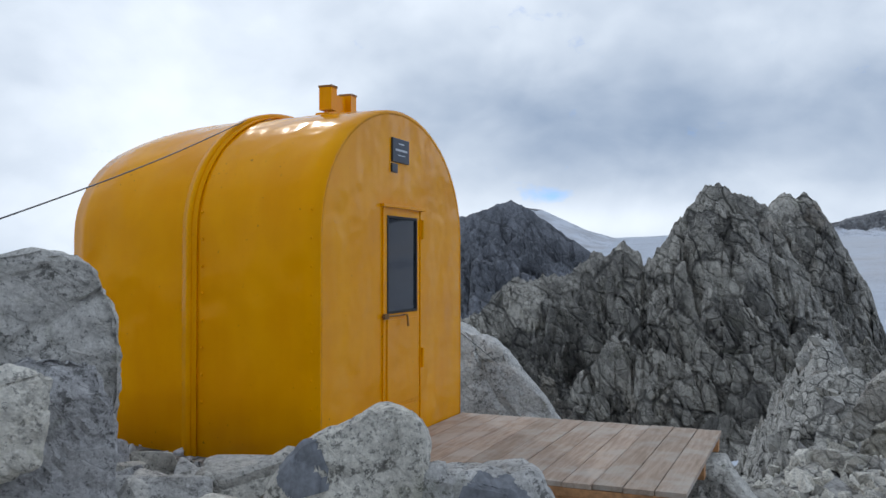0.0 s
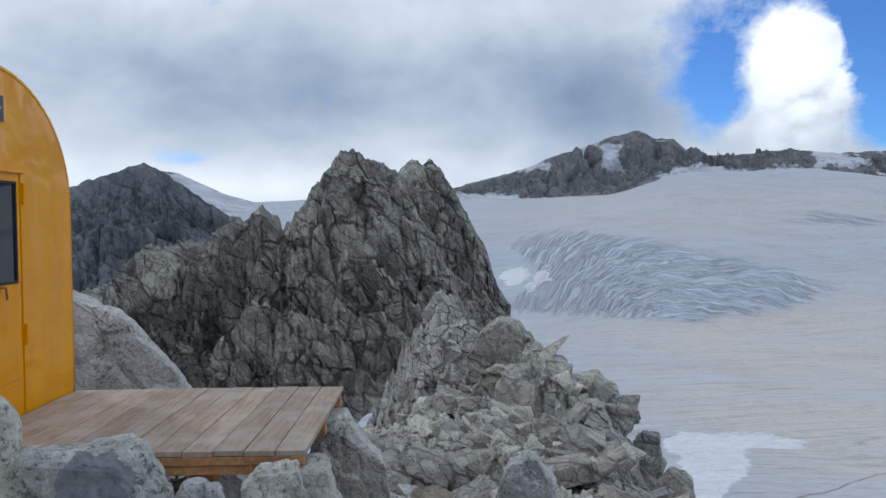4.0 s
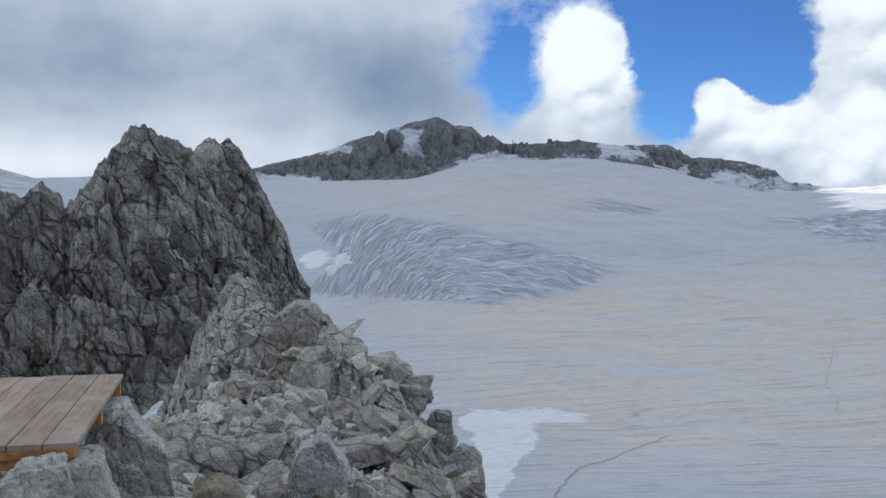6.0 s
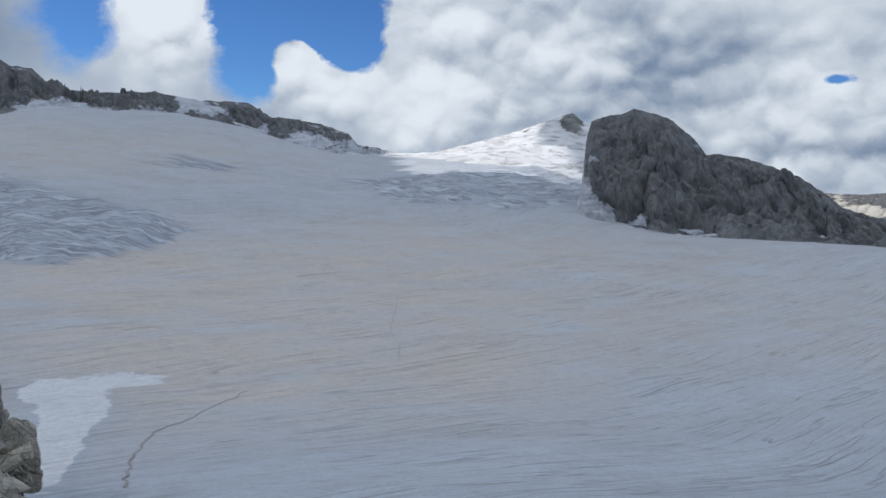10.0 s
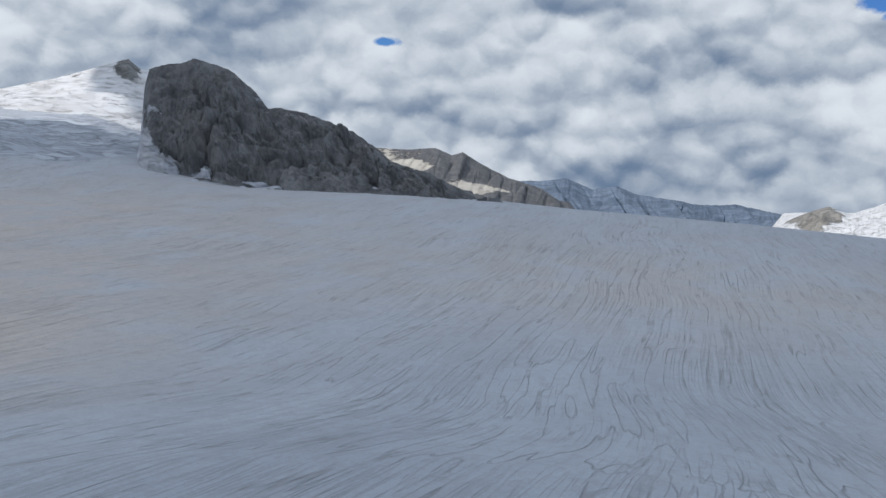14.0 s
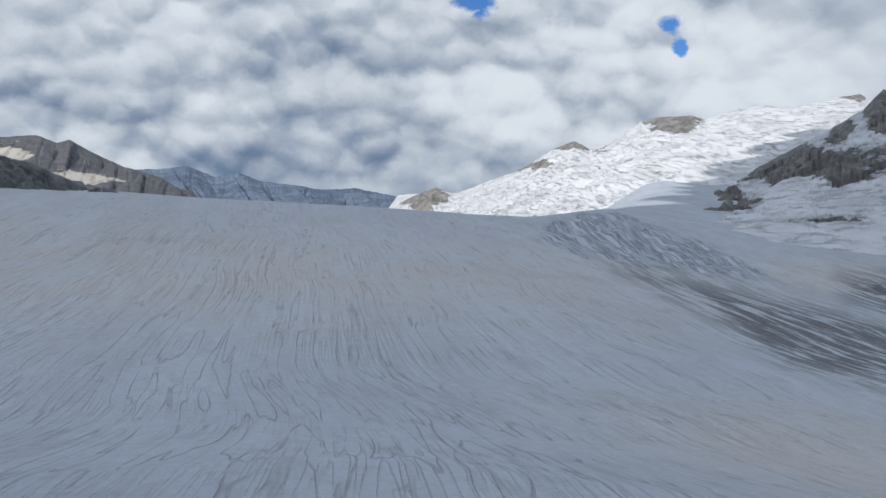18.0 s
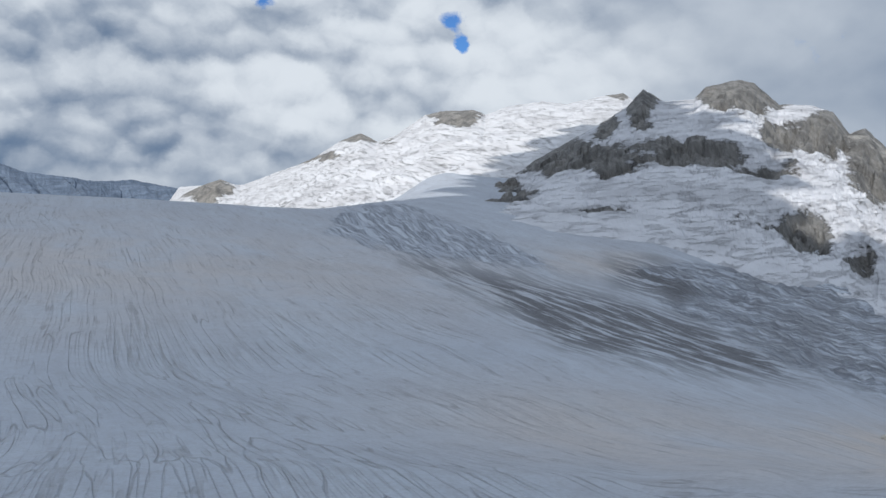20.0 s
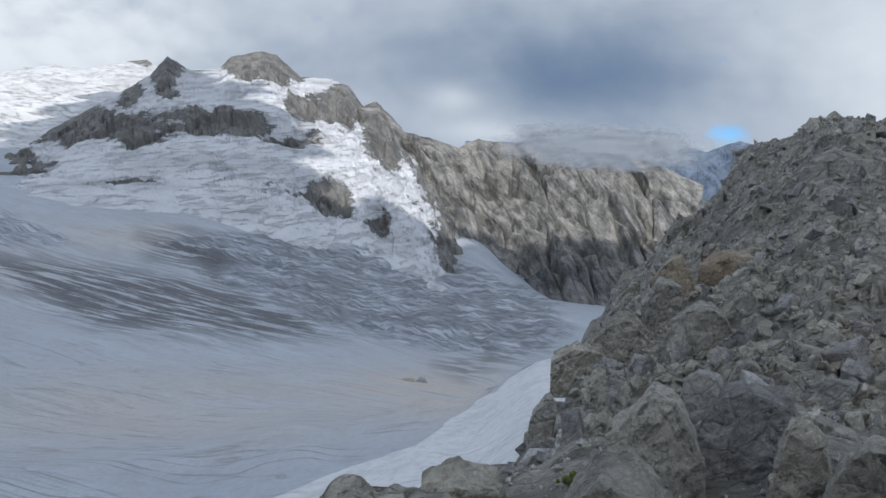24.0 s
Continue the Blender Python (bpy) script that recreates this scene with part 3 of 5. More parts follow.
def knoll(az, r):
    """Height of the stony ground, with its roughness."""
    az = (az + 180.0) % 360.0 - 180.0
    z = table(KNOLL_AZ, KNOLL_R, KNOLL_Z, az, r)
    p = compass(az, r)
    amp = min(1.0, r / 9.0)
    p.z = z
    rough = 0.35 * amp * fbm(p * 0.13 + Vector((3, 1, 5)), 4) + 0.06 * fbm(p * 1.3, 4)
    rock = min(1.0, max(0.0, (r - 6.0) / 5.0)) * (1.0 if -60 < az < 60 else 0.8)
    if rock > 0.02:
        q = Matrix.Rotation(0.7, 3, "Y") @ p
        grow = min(1.6, 0.5 + r / 25.0) * (1.0 if -60 < az < 60 else 0.4)
        rough += rock * grow * (0.30 * facets(q, 2.6, 1, (1.3, 0.9, 1.0)) + 0.15 * facets(q, 0.9, 2, (1.3, 0.9, 1.0)))
    flat = math.exp(-((p.x + 0.2) ** 2 + (p.y - 6.2) ** 2) / 9.0)
    return z + rough * (1 - 0.85 * flat)


def spaced(a, b, step):
    return list(np.arange(a, b, step))


def build_ground():
    azs = spaced(-30, 12, 0.4) + spaced(12, 42, 0.16) + spaced(42, 144, 1.5) + spaced(144, 186, 0.17) + spaced(186, 330, 3.0)
    radii = [0.0] + [0.4 * 15 ** (i / 40) for i in range(40)] + [6.0 * (110 / 6.0) ** (i / 210) for i in range(211)]
    pts = [tuple(compass(a, r, knoll(a, r))) if r else (0.06, 0.04, knoll(0, 0.1)) for r in radii for a in azs]
    ob = grid_object("ground", pts, len(azs), CRAG, closed=True, smooth=False)
    ob.data.materials.append(RIDGEGROUND)
    for f in ob.data.polygons:
        f.material_index = int(f.center.y < 0.0)
    tagged(ob, "broken grey granite ground of a mountain ridge", "ground", kind="structure")
    return ob


build_ground()

# ---- the glacier ----
ICE_R = (20, 120, 300, 600, 1000, 1400, 2000, 2800, 4800)
ICE = {
    -40: (-60, -90, -120, -150, -200, -300, -400, -500, -600), -8: (-60, -80, -110, -120, -150, -200, -300, -400, -500), 0: (-60, -80, -100, -80, -40, 0, 30, 60, 0), 15: (-50, -70, -80, -60, -20, 20, 60, 80, 0), 25: (-14, -45, -70, -68, -40, -8, 50, 90, 0),
    33: (-14, -42, -70, -70, -34, 12, 60, 100, 0), 38: (-14, -42, -70, -70, -38, 8, 98, 165, 0), 45: (-14, -42, -69, -72, -55, -5, 100, 170, 0), 57: (-14, -42, -68, -74, -62, -25, 30, 55, 0), 67: (-14, -42, -68, -75, -66, -10, 35, 60, 0),
    78: (-14, -42, -70, -76, -64, -64, -64, -80, -200), 92: (-14, -42, -70, -75, -57, -78, -250, -400, -500), 105: (-14, -42, -70, -76, -62, -92, -300, -450, -550),
    118: (-14, -42, -72, -77, -65, -92, -250, -400, -500), 128: (-14, -42, -72, -78, -66, -60, -20, 0, 0), 140: (-11, -41, -74, -82, -78, -50, 0, 60, 0), 150: (-7.6, -36, -76, -106, -112, -60, 0, 0, 0),
    158: (-6.9, -32, -78, -122, -150, -150, -100, -100, -100), 165: (-6.0, -25, -82, -130, -168, -220, -260, -300, -300), 190: (-30, -60, -100, -150, -200, -250, -300, -300, -300)}
ICE_AZ, ICE_Z = sorted(ICE), [ICE[a] for a in sorted(ICE)]
# fields of bare ice and of grit: azimuth and height of their corners, in degrees
CREVASSED = [
    [(26.9, -1.2), (30.6, -0.5), (36.7, -1.4), (42.0, -2.5), (47.1, -4.1), (43.0, -5.6), (38.9, -6.2), (27.3, -5.6), (29.1, -3.2)],
    [(42.6, 0.1), (46.4, 0.3), (49.3, -0.1), (46.7, -0.4)],
    [(55.2, -0.7), (58.3, -0.4), (62.2, 0.1), (70.9, 0.6), (71.8, -0.4), (71.0, -1.5), (68.0, -2.1), (63.0, -2.2), (59.4, -2.0)],
    [(121.0, -3.8), (124.5, -3.3), (130.7, -4.8), (135.1, -6.9), (130.8, -6.7), (124.6, -6.4), (120.0, -5.2)],
    [(139.5, -6.3), (146.0, -5.4), (153.2, -5.2), (158.5, -6.8), (164.3, -9.1), (166.0, -11.0), (160.4, -12.8), (154.8, -12.3), (148.2, -11.0), (143.7, -9.0)]]
GRITTY = [
    [(125.0, -6.8), (131.5, -7.2), (138.8, -8.2), (143.7, -9.1), (148.6, -10.8), (150.9, -12.0), (145.0, -12.6), (135.4, -11.6), (131.6, -9.6)],
    [(137.6, -5.9), (141.0, -5.6), (144.5, -7.4), (143.0, -8.6), (139.0, -7.4)],
    [(157.0, -13.4), (160.5, -12.7), (164.5, -11.4), (163.5, -12.6), (159.0, -14.0)]]
DUSTY = [(44.0, -12.0, 12.0, 4.5, 1.0), (62.0, -12.0, 16.0, 5.0, 0.8), (45.0, -7.0, 18.0, 1.6, 0.8), (40.0, 0.5, 16.0, 2.0, 0.7), (62.0, -4.5, 20.0, 2.0, 0.6), (85.0, -8.0, 30.0, 4.0, 0.45), (115.0, -8.0, 20.0, 3.0, 0.4), (140.0, -16.5, 16.0, 2.6, 0.7), (158.0, -15.0, 6.0, 1.6, 1.0), (137.0, -6.0, 4.0, 1.0, 0.6)]
CLEAN = [(28.9, -3.6, 0.6, 0.9, 0.9), (27.0, -3.3, 0.9, 0.5, 0.9), (26.0, -6.4, 1.2, 0.35, 0.9), (39.5, -14.6, 2.2, 1.6, 1.0), (43.0, -13.0, 2.5, 0.5, 1.0), (39.0, -17.0, 1.3, 2.5, 1.0), (37.5, -13.4, 1.6, 0.8, 1.0)]


def within(fields, x, y, soft):
    """How far a place lies inside any of the fields: 0 well outside, 1 well inside."""
    best = 0.0
    for f in fields:
        if not (min(c[0] for c in f) - 2 < x < max(c[0] for c in f) + 2 and min(c[1] for c in f) - 1 < y < max(c[1] for c in f) + 1):
            continue
        inside, near = False, 9.0
        for (xa, ya), (xb, yb) in zip(f, f[1:] + f[:1]):
            if (ya > y) != (yb > y) and x < xa + (xb - xa) * (y - ya) / (yb - ya):
                inside = not inside
            dx, dy = xb - xa, yb - ya
            u = min(1.0, max(0.0, ((x - xa) * dx + (y - ya) * dy) / (dx * dx + dy * dy)))
            near = min(near, math.hypot(x - xa - u * dx, y - ya - u * dy))
        best = max(best, min(1.0, max(0.0, 0.5 + (near if inside else -near) / (2 * soft))))
    return best


def stream(az, el):
    """Across and along the ice: a bowed fan at the first icefall, level bands at the saddle, a long tongue beyond."""
    if az < 52:
        dx, dy = (az - 36.7) / (2.6 if az > 36.7 else 1.0), el + 9.3
        return math.hypot(dx, dy), 7.0 * math.atan2(dx, dy)
    if az < 100:
        return el + 0.03 * az, az
    return el + 0.24 * (az - 140.0) - 0.004 * (az - 140.0) ** 2, az


def ice_height(az, r):
    return table(ICE_AZ, ICE_R, ICE_Z, az, r)


def build_glacier():
    azs = spaced(-40, 14, 1.0) + spaced(14, 168, 0.26) + spaced(168, 191, 1.0)
    radii = [18 * (4800 / 18) ** (i / 210) for i in range(211)]
    pts, ice, dust, dirt, white, across, down = [], [], [], [], [], [], []
    for r in radii:
        for a in azs:
            z = ice_height(a, r)
            p = compass(a, r)
            el = math.degrees(math.atan2(z - EYE_Z, r))
            wa, we = a + 2.2 * fbm(p * 0.006 + Vector((5, 0, 0)), 4), el + 0.5 * fbm(p * 0.008, 4)
            sa, se = a + 0.35 * (wa - a), el + 0.4 * (we - el)
            torn = within(CREVASSED, sa, se, 0.6)
            z += 3.0 * fbm(p * 0.006, 4) * min(1.0, r / 300) * (0.4 if 85 < a < 125 and r > 800 else 1.0)
            if torn > 0.05:
                z += torn * 5.5 * ridged(Vector((p.x * 0.03, p.y * 0.012, 2.0)), 6)
            pts.append((p.x, p.y, z))
            ice.append(torn)
            clean = bump_at(CLEAN, wa, we)
            if a > 144:
                rim = interp([(144, -23), (148.8, -22), (156, -20.2), (161, -16.8), (163.1, -14.7), (167.3, -9.7), (170, -8)], a)
                clean += min(1.0, max(0.0, (rim + interp([(144, 0.5), (152, 1.5), (160, 2.2), (164, 1.5), (167, 0.6)], a) + 0.5 * fbm(p * 0.05, 3) - el) / 0.4)) if r < 200 else 0.0
            white.append(min(1.0, clean))
            dust.append(min(1.0, max(0.0, bump_at(DUSTY, wa, we) - clean)))
            dirt.append(max(0.0, within(GRITTY, sa, se, 0.8) - clean, 0.6 * within(CREVASSED[4:], sa, se, 0.6)))
            u, v = stream(a, el)
            across.append(u)
            down.append(v)
    ob = grid_object("glacier", pts, len(azs), GLACIER, attrs={"ice": ice, "dust": dust, "dirt": dirt, "clean": white, "flow_u": across, "flow_v": down})
    tagged(ob, "wide summer glacier of dusty grey old snow, crevassed in places", "glacier", kind="structure")


build_glacier()


# ---- mountains ----


def mountain(name, label, crest, r_crest, r_foot, z_foot, mat, step, rows, ribs, jag, lean=1.0, snow=None, snow_base=0.0, seed=0, rib_size=6.0, joint=None, block=1.0, soft=False, fall=None):
    """A ridge with its near flank and a back: crest gives azimuth and height in degrees."""
    a0, a1 = crest[0][0], crest[-1][0]
    n = int((a1 - a0) / step) + 1
    azs = [a0 + (a1 - a0) * i / (n - 1) for i in range(n)]
    off = Vector((seed * 7.3, seed * 3.1, seed * 5.7))
    pts, snows = [], []
    keen = [interp(crest, a) for a in azs]
    mild = [min(c + 0.45, sum(interp(crest, a + o) for o in (-2.4, -1.2, 0.0, 1.2, 2.4)) / 5) for a, c in zip(azs, keen)]
    jags = [jag * r_crest / 1000 * ridged(Vector((radians(a) * r_crest / (r_crest * 0.012), seed, 0.3)), 5) for a in azs]
    lows = [z_foot(a) if callable(z_foot) else z_foot for a in azs]
    span = r_crest - r_foot
    back = 6
    edge = (a1 - a0) * 0.07
    mid = crest[len(crest) // 2][0]
    rise = max(10.0, EYE_Z + r_crest * math.tan(radians(interp(crest, mid))) - (z_foot(mid) if callable(z_foot) else z_foot))
    tilt = Vector((rise, span)).normalized()
    for i in range(rows + back):
        v = (i - back) / (rows - 1)
        for j, a in enumerate(azs):
            top = EYE_Z + r_crest * math.tan(radians(keen[j] + (mild[j] - keen[j]) * min(1.0, max(0.0, v) * 1.6)))
            top += jags[j]
            low = lows[j]
            if v < 0:
                w = -v * (rows - 1) / back
                pts.append(tuple(compass(a, r_crest + span * 0.45 * w, top - abs(low - top) * w * 0.9)))
                snows.append(snow_base)
                continue
            r = r_crest - span * v ** lean
            z = top + (low - top) * v
            p = compass(a, r, z)
            s = p / (rib_size * r_crest / 100)
            if fall is not None:
                t = (radians(a) * r_crest + fall * z) / (rib_size * r_crest / 100)
                q = Vector((t, s.z * 0.3, seed * 3.3))
                d = 0.75 * ridged(q, 5) + 0.5 * fbm(q * 0.7 + off, 4) + 0.3 * facets(Vector((t * 30, s.y * 10, s.z * 20)), 9.0, seed, (1.0, 1.0, 0.7))
            else:
                d = 0.8 * ridged(Vector((s.x * 1.1, s.y * 1.1, s.z * 0.4)) + off, 4)
            if joint and fall is None:
                q = Matrix.Rotation(joint, 3, "Y") @ p
                near = block < 3.0
                d = (0.45 if near else 1.1) * d + (0.85 if near else 0.6) * facets(q, 7.0 * block, seed, (1.5, 1.0, 0.6) if near else (1.2, 1.0, 0.9)) + (0.42 if near else 0.22) * facets(q, 2.5 * block, seed + 1, (1.4, 1.0, 0.8) if near else (1.2, 1.0, 0.9)) + (0.24 if near else 0.16) * facets(q, 1.0 * block, seed + 2)
            k = ribs * min(1.0, v * 5 + 0.05) * min(1.0, (1.05 - v) * 4) * min(1.0, (a - a0) / edge, (a1 - a) / edge)
            wa, we = a + 1.1 * fbm(s * 0.45 + off, 4), math.degrees(math.atan2(z - EYE_Z, r)) + 0.4 * fbm(s * 0.45 - off, 4)
            white = snow_base + (bump_at(snow, wa, we) if snow else 0.0)
            if snow:
                k *= 1.15 - 1.0 * min(1.0, max(0.0, white))
            p = compass(a, r - d * k * tilt[0], z + d * k * tilt[1] + 0.2 * k * fbm(s * 1.7 + off, 5))
            pts.append(tuple(p))
            snows.append(white - (0.25 * d if joint and snow_base < 0.5 else 0.0))
    ob = grid_object(name, pts, n, mat, attrs={"snow": snows}, smooth=soft)
    return tagged(ob, label, "mountain", kind="structure")


mountain("rock_tower", "jagged grey granite tower with a toothed crest",
         [(-3, -6.0), (1.3, -3.42), (2.4, -3.06), (3.5, -1.79), (4.8, -0.77), (5.5, -1.24), (6.4, -0.70), (7.8, -0.87), (9.6, 0.56), (10.5, 0.38), (11.5, 1.52), (12.4, 0.91),
          (12.7, -0.15), (13.4, 0.73), (14.6, 2.49), (15.7, 3.70), (16.5, 4.90), (17.2, 4.99), (18.0, 4.35), (19.1, 3.98), (20.0, 3.44), (21.5, 0.5), (23.5, -3.2), (24.4, -6)],
         95, 72, lambda a: interp([(-3, -22), (12, -18), (19, -13), (24, -9)], a), TOWER, 0.08, 180, 2.3, 5.0, seed=1, rib_size=9, joint=0.5, block=1.5)
mountain("rock_tower", "dark twin-toothed granite tower behind a nearer one",
         [(17, -2), (19.6, 2.6), (20.3, 3.66), (21.0, 4.45), (21.6, 4.03), (22.3, 4.31), (23.0, 3.32), (24.0, 1.52), (25.5, -1.21), (25.75, -1.9), (26.2, -3.6), (27.2, -5.2)],
         150, 122, lambda a: interp([(17, -22), (24, -14), (28, -14)], a), TOWER, 0.07, 110, 2.2, 4.0, seed=2, rib_size=8, joint=0.6, block=1.4)
mountain("rock_outcrop", "low dark rock outcrop streaked with snow beside the icefall",
         [(23.0, -4.2), (23.8, -3.6), (24.6, -3.35), (25.3, -3.9), (26.2, -4.1), (27.0, -4.4), (27.6, -3.9), (28.1, -3.6), (28.4, -4.0), (28.55, -4.8), (28.9, -5.6)],
         800, 715, lambda a: ice_height(a, 715) - 3, PEAK, 0.05, 50, 5, 0.8, snow=[(26.7, -4.2, 0.35, 0.7, 1.1), (28.5, -4.6, 0.3, 0.8, 1.1), (25.2, -5.3, 1.4, 0.25, 0.9)], snow_base=-0.1, seed=14, joint=0.5, block=6.0)
mountain("mountain_dark", "dark slate-grey rocky mountain",
         [(-6, 0.5), (-2, 1.6), (1.1, 2.94), (2.4, 3.30), (3.5, 3.77), (4.4, 4.01), (5.7, 3.39), (7.3, 2.19), (8.5, 1.36), (9.6, 0.49), (11, -1), (13, -3)],
         750, 600, -60, DARKROCK, 0.07, 90, 13, 2.0, seed=3, rib_size=9, joint=0.4, block=8.0)
mountain("snow_shoulder", "pale snow slope under a low rock peak behind dark rocks",
         [(4, 2.8), (5.3, 3.54), (6.4, 3.39), (7.8, 2.73), (9.2, 2.07), (11.4, 1.45), (13.1, 0.91), (15, 0.5), (17, 0.0)],
         1900, 1300, 0, PEAK, 0.15, 30, 12, 0.3, snow=[(5.6, 3.6, 0.7, 0.25, -0.9)], snow_base=0.9, seed=4, soft=True)
mountain("summit_ridge", "long grey rocky ridge with snow patches above the glacier",
         [(21, 1.6), (23.5, 2.34), (25.6, 2.88), (28.0, 3.48), (29.7, 4.16), (31.7, 4.75), (33.5, 5.33), (35.2, 5.73), (36.3, 5.23), (37.4, 5.15), (38.5, 4.15), (40.3, 4.00), (42.8, 4.12),
          (44.3, 4.25), (46.8, 3.88), (49.7, 3.94), (51.1, 3.14), (52.5, 3.04), (54.3, 2.81), (56.0, 2.29), (56.6, 1.59), (58.3, 1.33), (60.8, 1.15), (63, 0.9)],
         2500, 2050, lambda a: ice_height(a, 2050) - 8, PEAK, 0.08, 70, 22, 0.8,
         snow=[(42.0, 4.05, 3.0, 0.22, -1.2), (42.5, 2.2, 3.0, 0.9, 1.2), (38.6, 2.2, 1.8, 1.2, 1.2), (33.3, 4.95, 1.7, 0.3, 0.9), (29.5, 3.7, 1.7, 0.28, 0.9), (33.7, 4.5, 0.5, 0.35, 1.2), (46.8, 3.76, 1.6, 0.28, 1.2), (44.5, 2.3, 1.6, 1.0, 1.2), (50.3, 2.3, 0.5, 0.6, 1.2),
               (52.5, 1.7, 3.0, 0.6, 1.2), (58.5, 1.0, 3.0, 0.5, 1.2), (30.0, 0.9, 6.0, 0.7, 1.3), (25.5, 1.4, 2.2, 0.5, 1.2), (47.0, 1.0, 5.0, 0.8, 1.3)], snow_base=0.0, seed=5, joint=0.4, block=16.0)
mountain("snow_ridge", "snow ridge with a rocky tip, painted sunlit-bright",
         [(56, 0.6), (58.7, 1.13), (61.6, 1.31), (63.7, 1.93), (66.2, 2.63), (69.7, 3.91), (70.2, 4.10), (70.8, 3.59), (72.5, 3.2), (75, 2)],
         2300, 1750, lambda a: ice_height(a, 1750) - 6, SUNPEAK, 0.12, 40, 22, 0.4,
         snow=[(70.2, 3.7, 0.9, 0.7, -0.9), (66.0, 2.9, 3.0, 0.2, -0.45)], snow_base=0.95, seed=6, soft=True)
mountain("rock_peak", "rounded dark grey rock peak rising from the glacier",
         [(69.8, -3.2), (70.5, -2.4), (70.9, -1.0), (71.05, 0.8), (71.15, 2.6), (71.4, 3.6), (72.4, 3.95), (73.3, 4.1), (73.9, 4.44), (76.0, 4.0), (77.7, 2.72), (78.5, 1.78), (79.1, 1.83), (80.8, 1.6), (82.5, 1.1), (84.0, 0.55), (85.5, -0.4), (86.3, -1.1), (88.8, -1.7), (91.6, -2.95), (93, -3.7), (96, -5.5)],
         1350, 1130, lambda a: ice_height(a, 1130) - 3, PEAK, 0.07, 90, 15, 1.0,
         snow=[(77, -3.2, 6.0, 0.22, 0.7), (74.6, -1.9, 0.5, 0.4, 0.6), (77.4, -2.6, 1.0, 0.2, 0.6), (84, -2.7, 4.0, 0.2, 0.7), (70.7, -0.6, 0.9, 1.6, 1.5), (71.9, -2.0, 1.0, 0.7, 1.0), (71.8, 1.7, 0.8, 0.35, 0.6), (73.4, -3.0, 1.6, 0.4, 0.8), (70.2, -2.9, 0.6, 0.3, -0.8), (78.6, -1.0, 0.3, 0.25, 0.5)], snow_base=-0.12, seed=7, joint=0.5, block=14.0)
# The positive snow spots set where the foot is painted sunlit.
mountain("distant_ridge", "distant ridge of brown rock with sunlight painted pale on its foot",
         [(82, -0.6), (85.5, -0.33), (87.3, -0.33), (89.1, -0.12), (90.2, -0.53), (90.9, -0.31), (92.1, -0.96), (93.9, -1.76), (96.1, -2.34), (97.2, -2.99), (99, -4)],
         3100, 2400, -180, DISTANT, 0.1, 50, 16, 0.35, snow=[(87.5, -1.2, 3.0, 0.55, 0.9), (91.5, -2.5, 3.0, 0.4, 1.1), (91.0, -0.8, 1.5, 0.6, -0.8)], seed=8, joint=0.4, block=25.0, fall=-0.5)
mountain("distant_range", "mountain range beyond the valley painted in hazy blue-grey",
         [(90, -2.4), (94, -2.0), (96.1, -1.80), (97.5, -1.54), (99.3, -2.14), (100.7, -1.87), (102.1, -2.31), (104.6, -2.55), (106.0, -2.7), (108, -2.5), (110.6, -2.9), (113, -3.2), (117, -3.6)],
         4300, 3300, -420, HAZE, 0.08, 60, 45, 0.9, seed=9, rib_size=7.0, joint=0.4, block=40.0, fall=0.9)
mountain("snow_mountain", "broad bright snow mountain with crevasses and rocky tops",
         [(107, -6.0), (109.8, -4.4), (110.7, -3.5), (111.9, -2.78), (113.2, -2.22), (114.4, -2.6), (116.4, -1.71), (118.7, -0.72), (120.6, 0.62), (121.8, 1.15), (122.9, 0.7), (124.1, 1.20), (125.8, 2.54), (126.8, 2.86),
          (128.9, 3.04), (129.7, 2.80), (131.1, 3.43), (133.2, 3.84), (134.7, 3.75), (137.1, 4.39), (138.2, 4.56), (138.8, 4.24), (142, 3.5), (146, 2)],
         2900, 1500, lambda a: interp([(109, -180), (122, -120), (128, -95), (146, -60)], a), SNOWPEAK, 0.1, 80, 34, 0.5, lean=0.8,
         snow=[(112.7, -2.9, 1.4, 0.7, -1.8), (121.8, 0.9, 1.2, 0.4, -1.6), (127.7, 2.5, 1.6, 0.6, -1.7), (137.9, 4.4, 0.8, 0.3, -1.4), (118.5, -0.5, 2.2, 0.35, -1.0), (133.0, 1.0, 5.0, 0.3, -0.35), (127.0, -0.5, 5.0, 0.3, -0.4), (124.0, -1.6, 4.0, 0.3, -0.4)], snow_base=1.0, seed=10, soft=True)
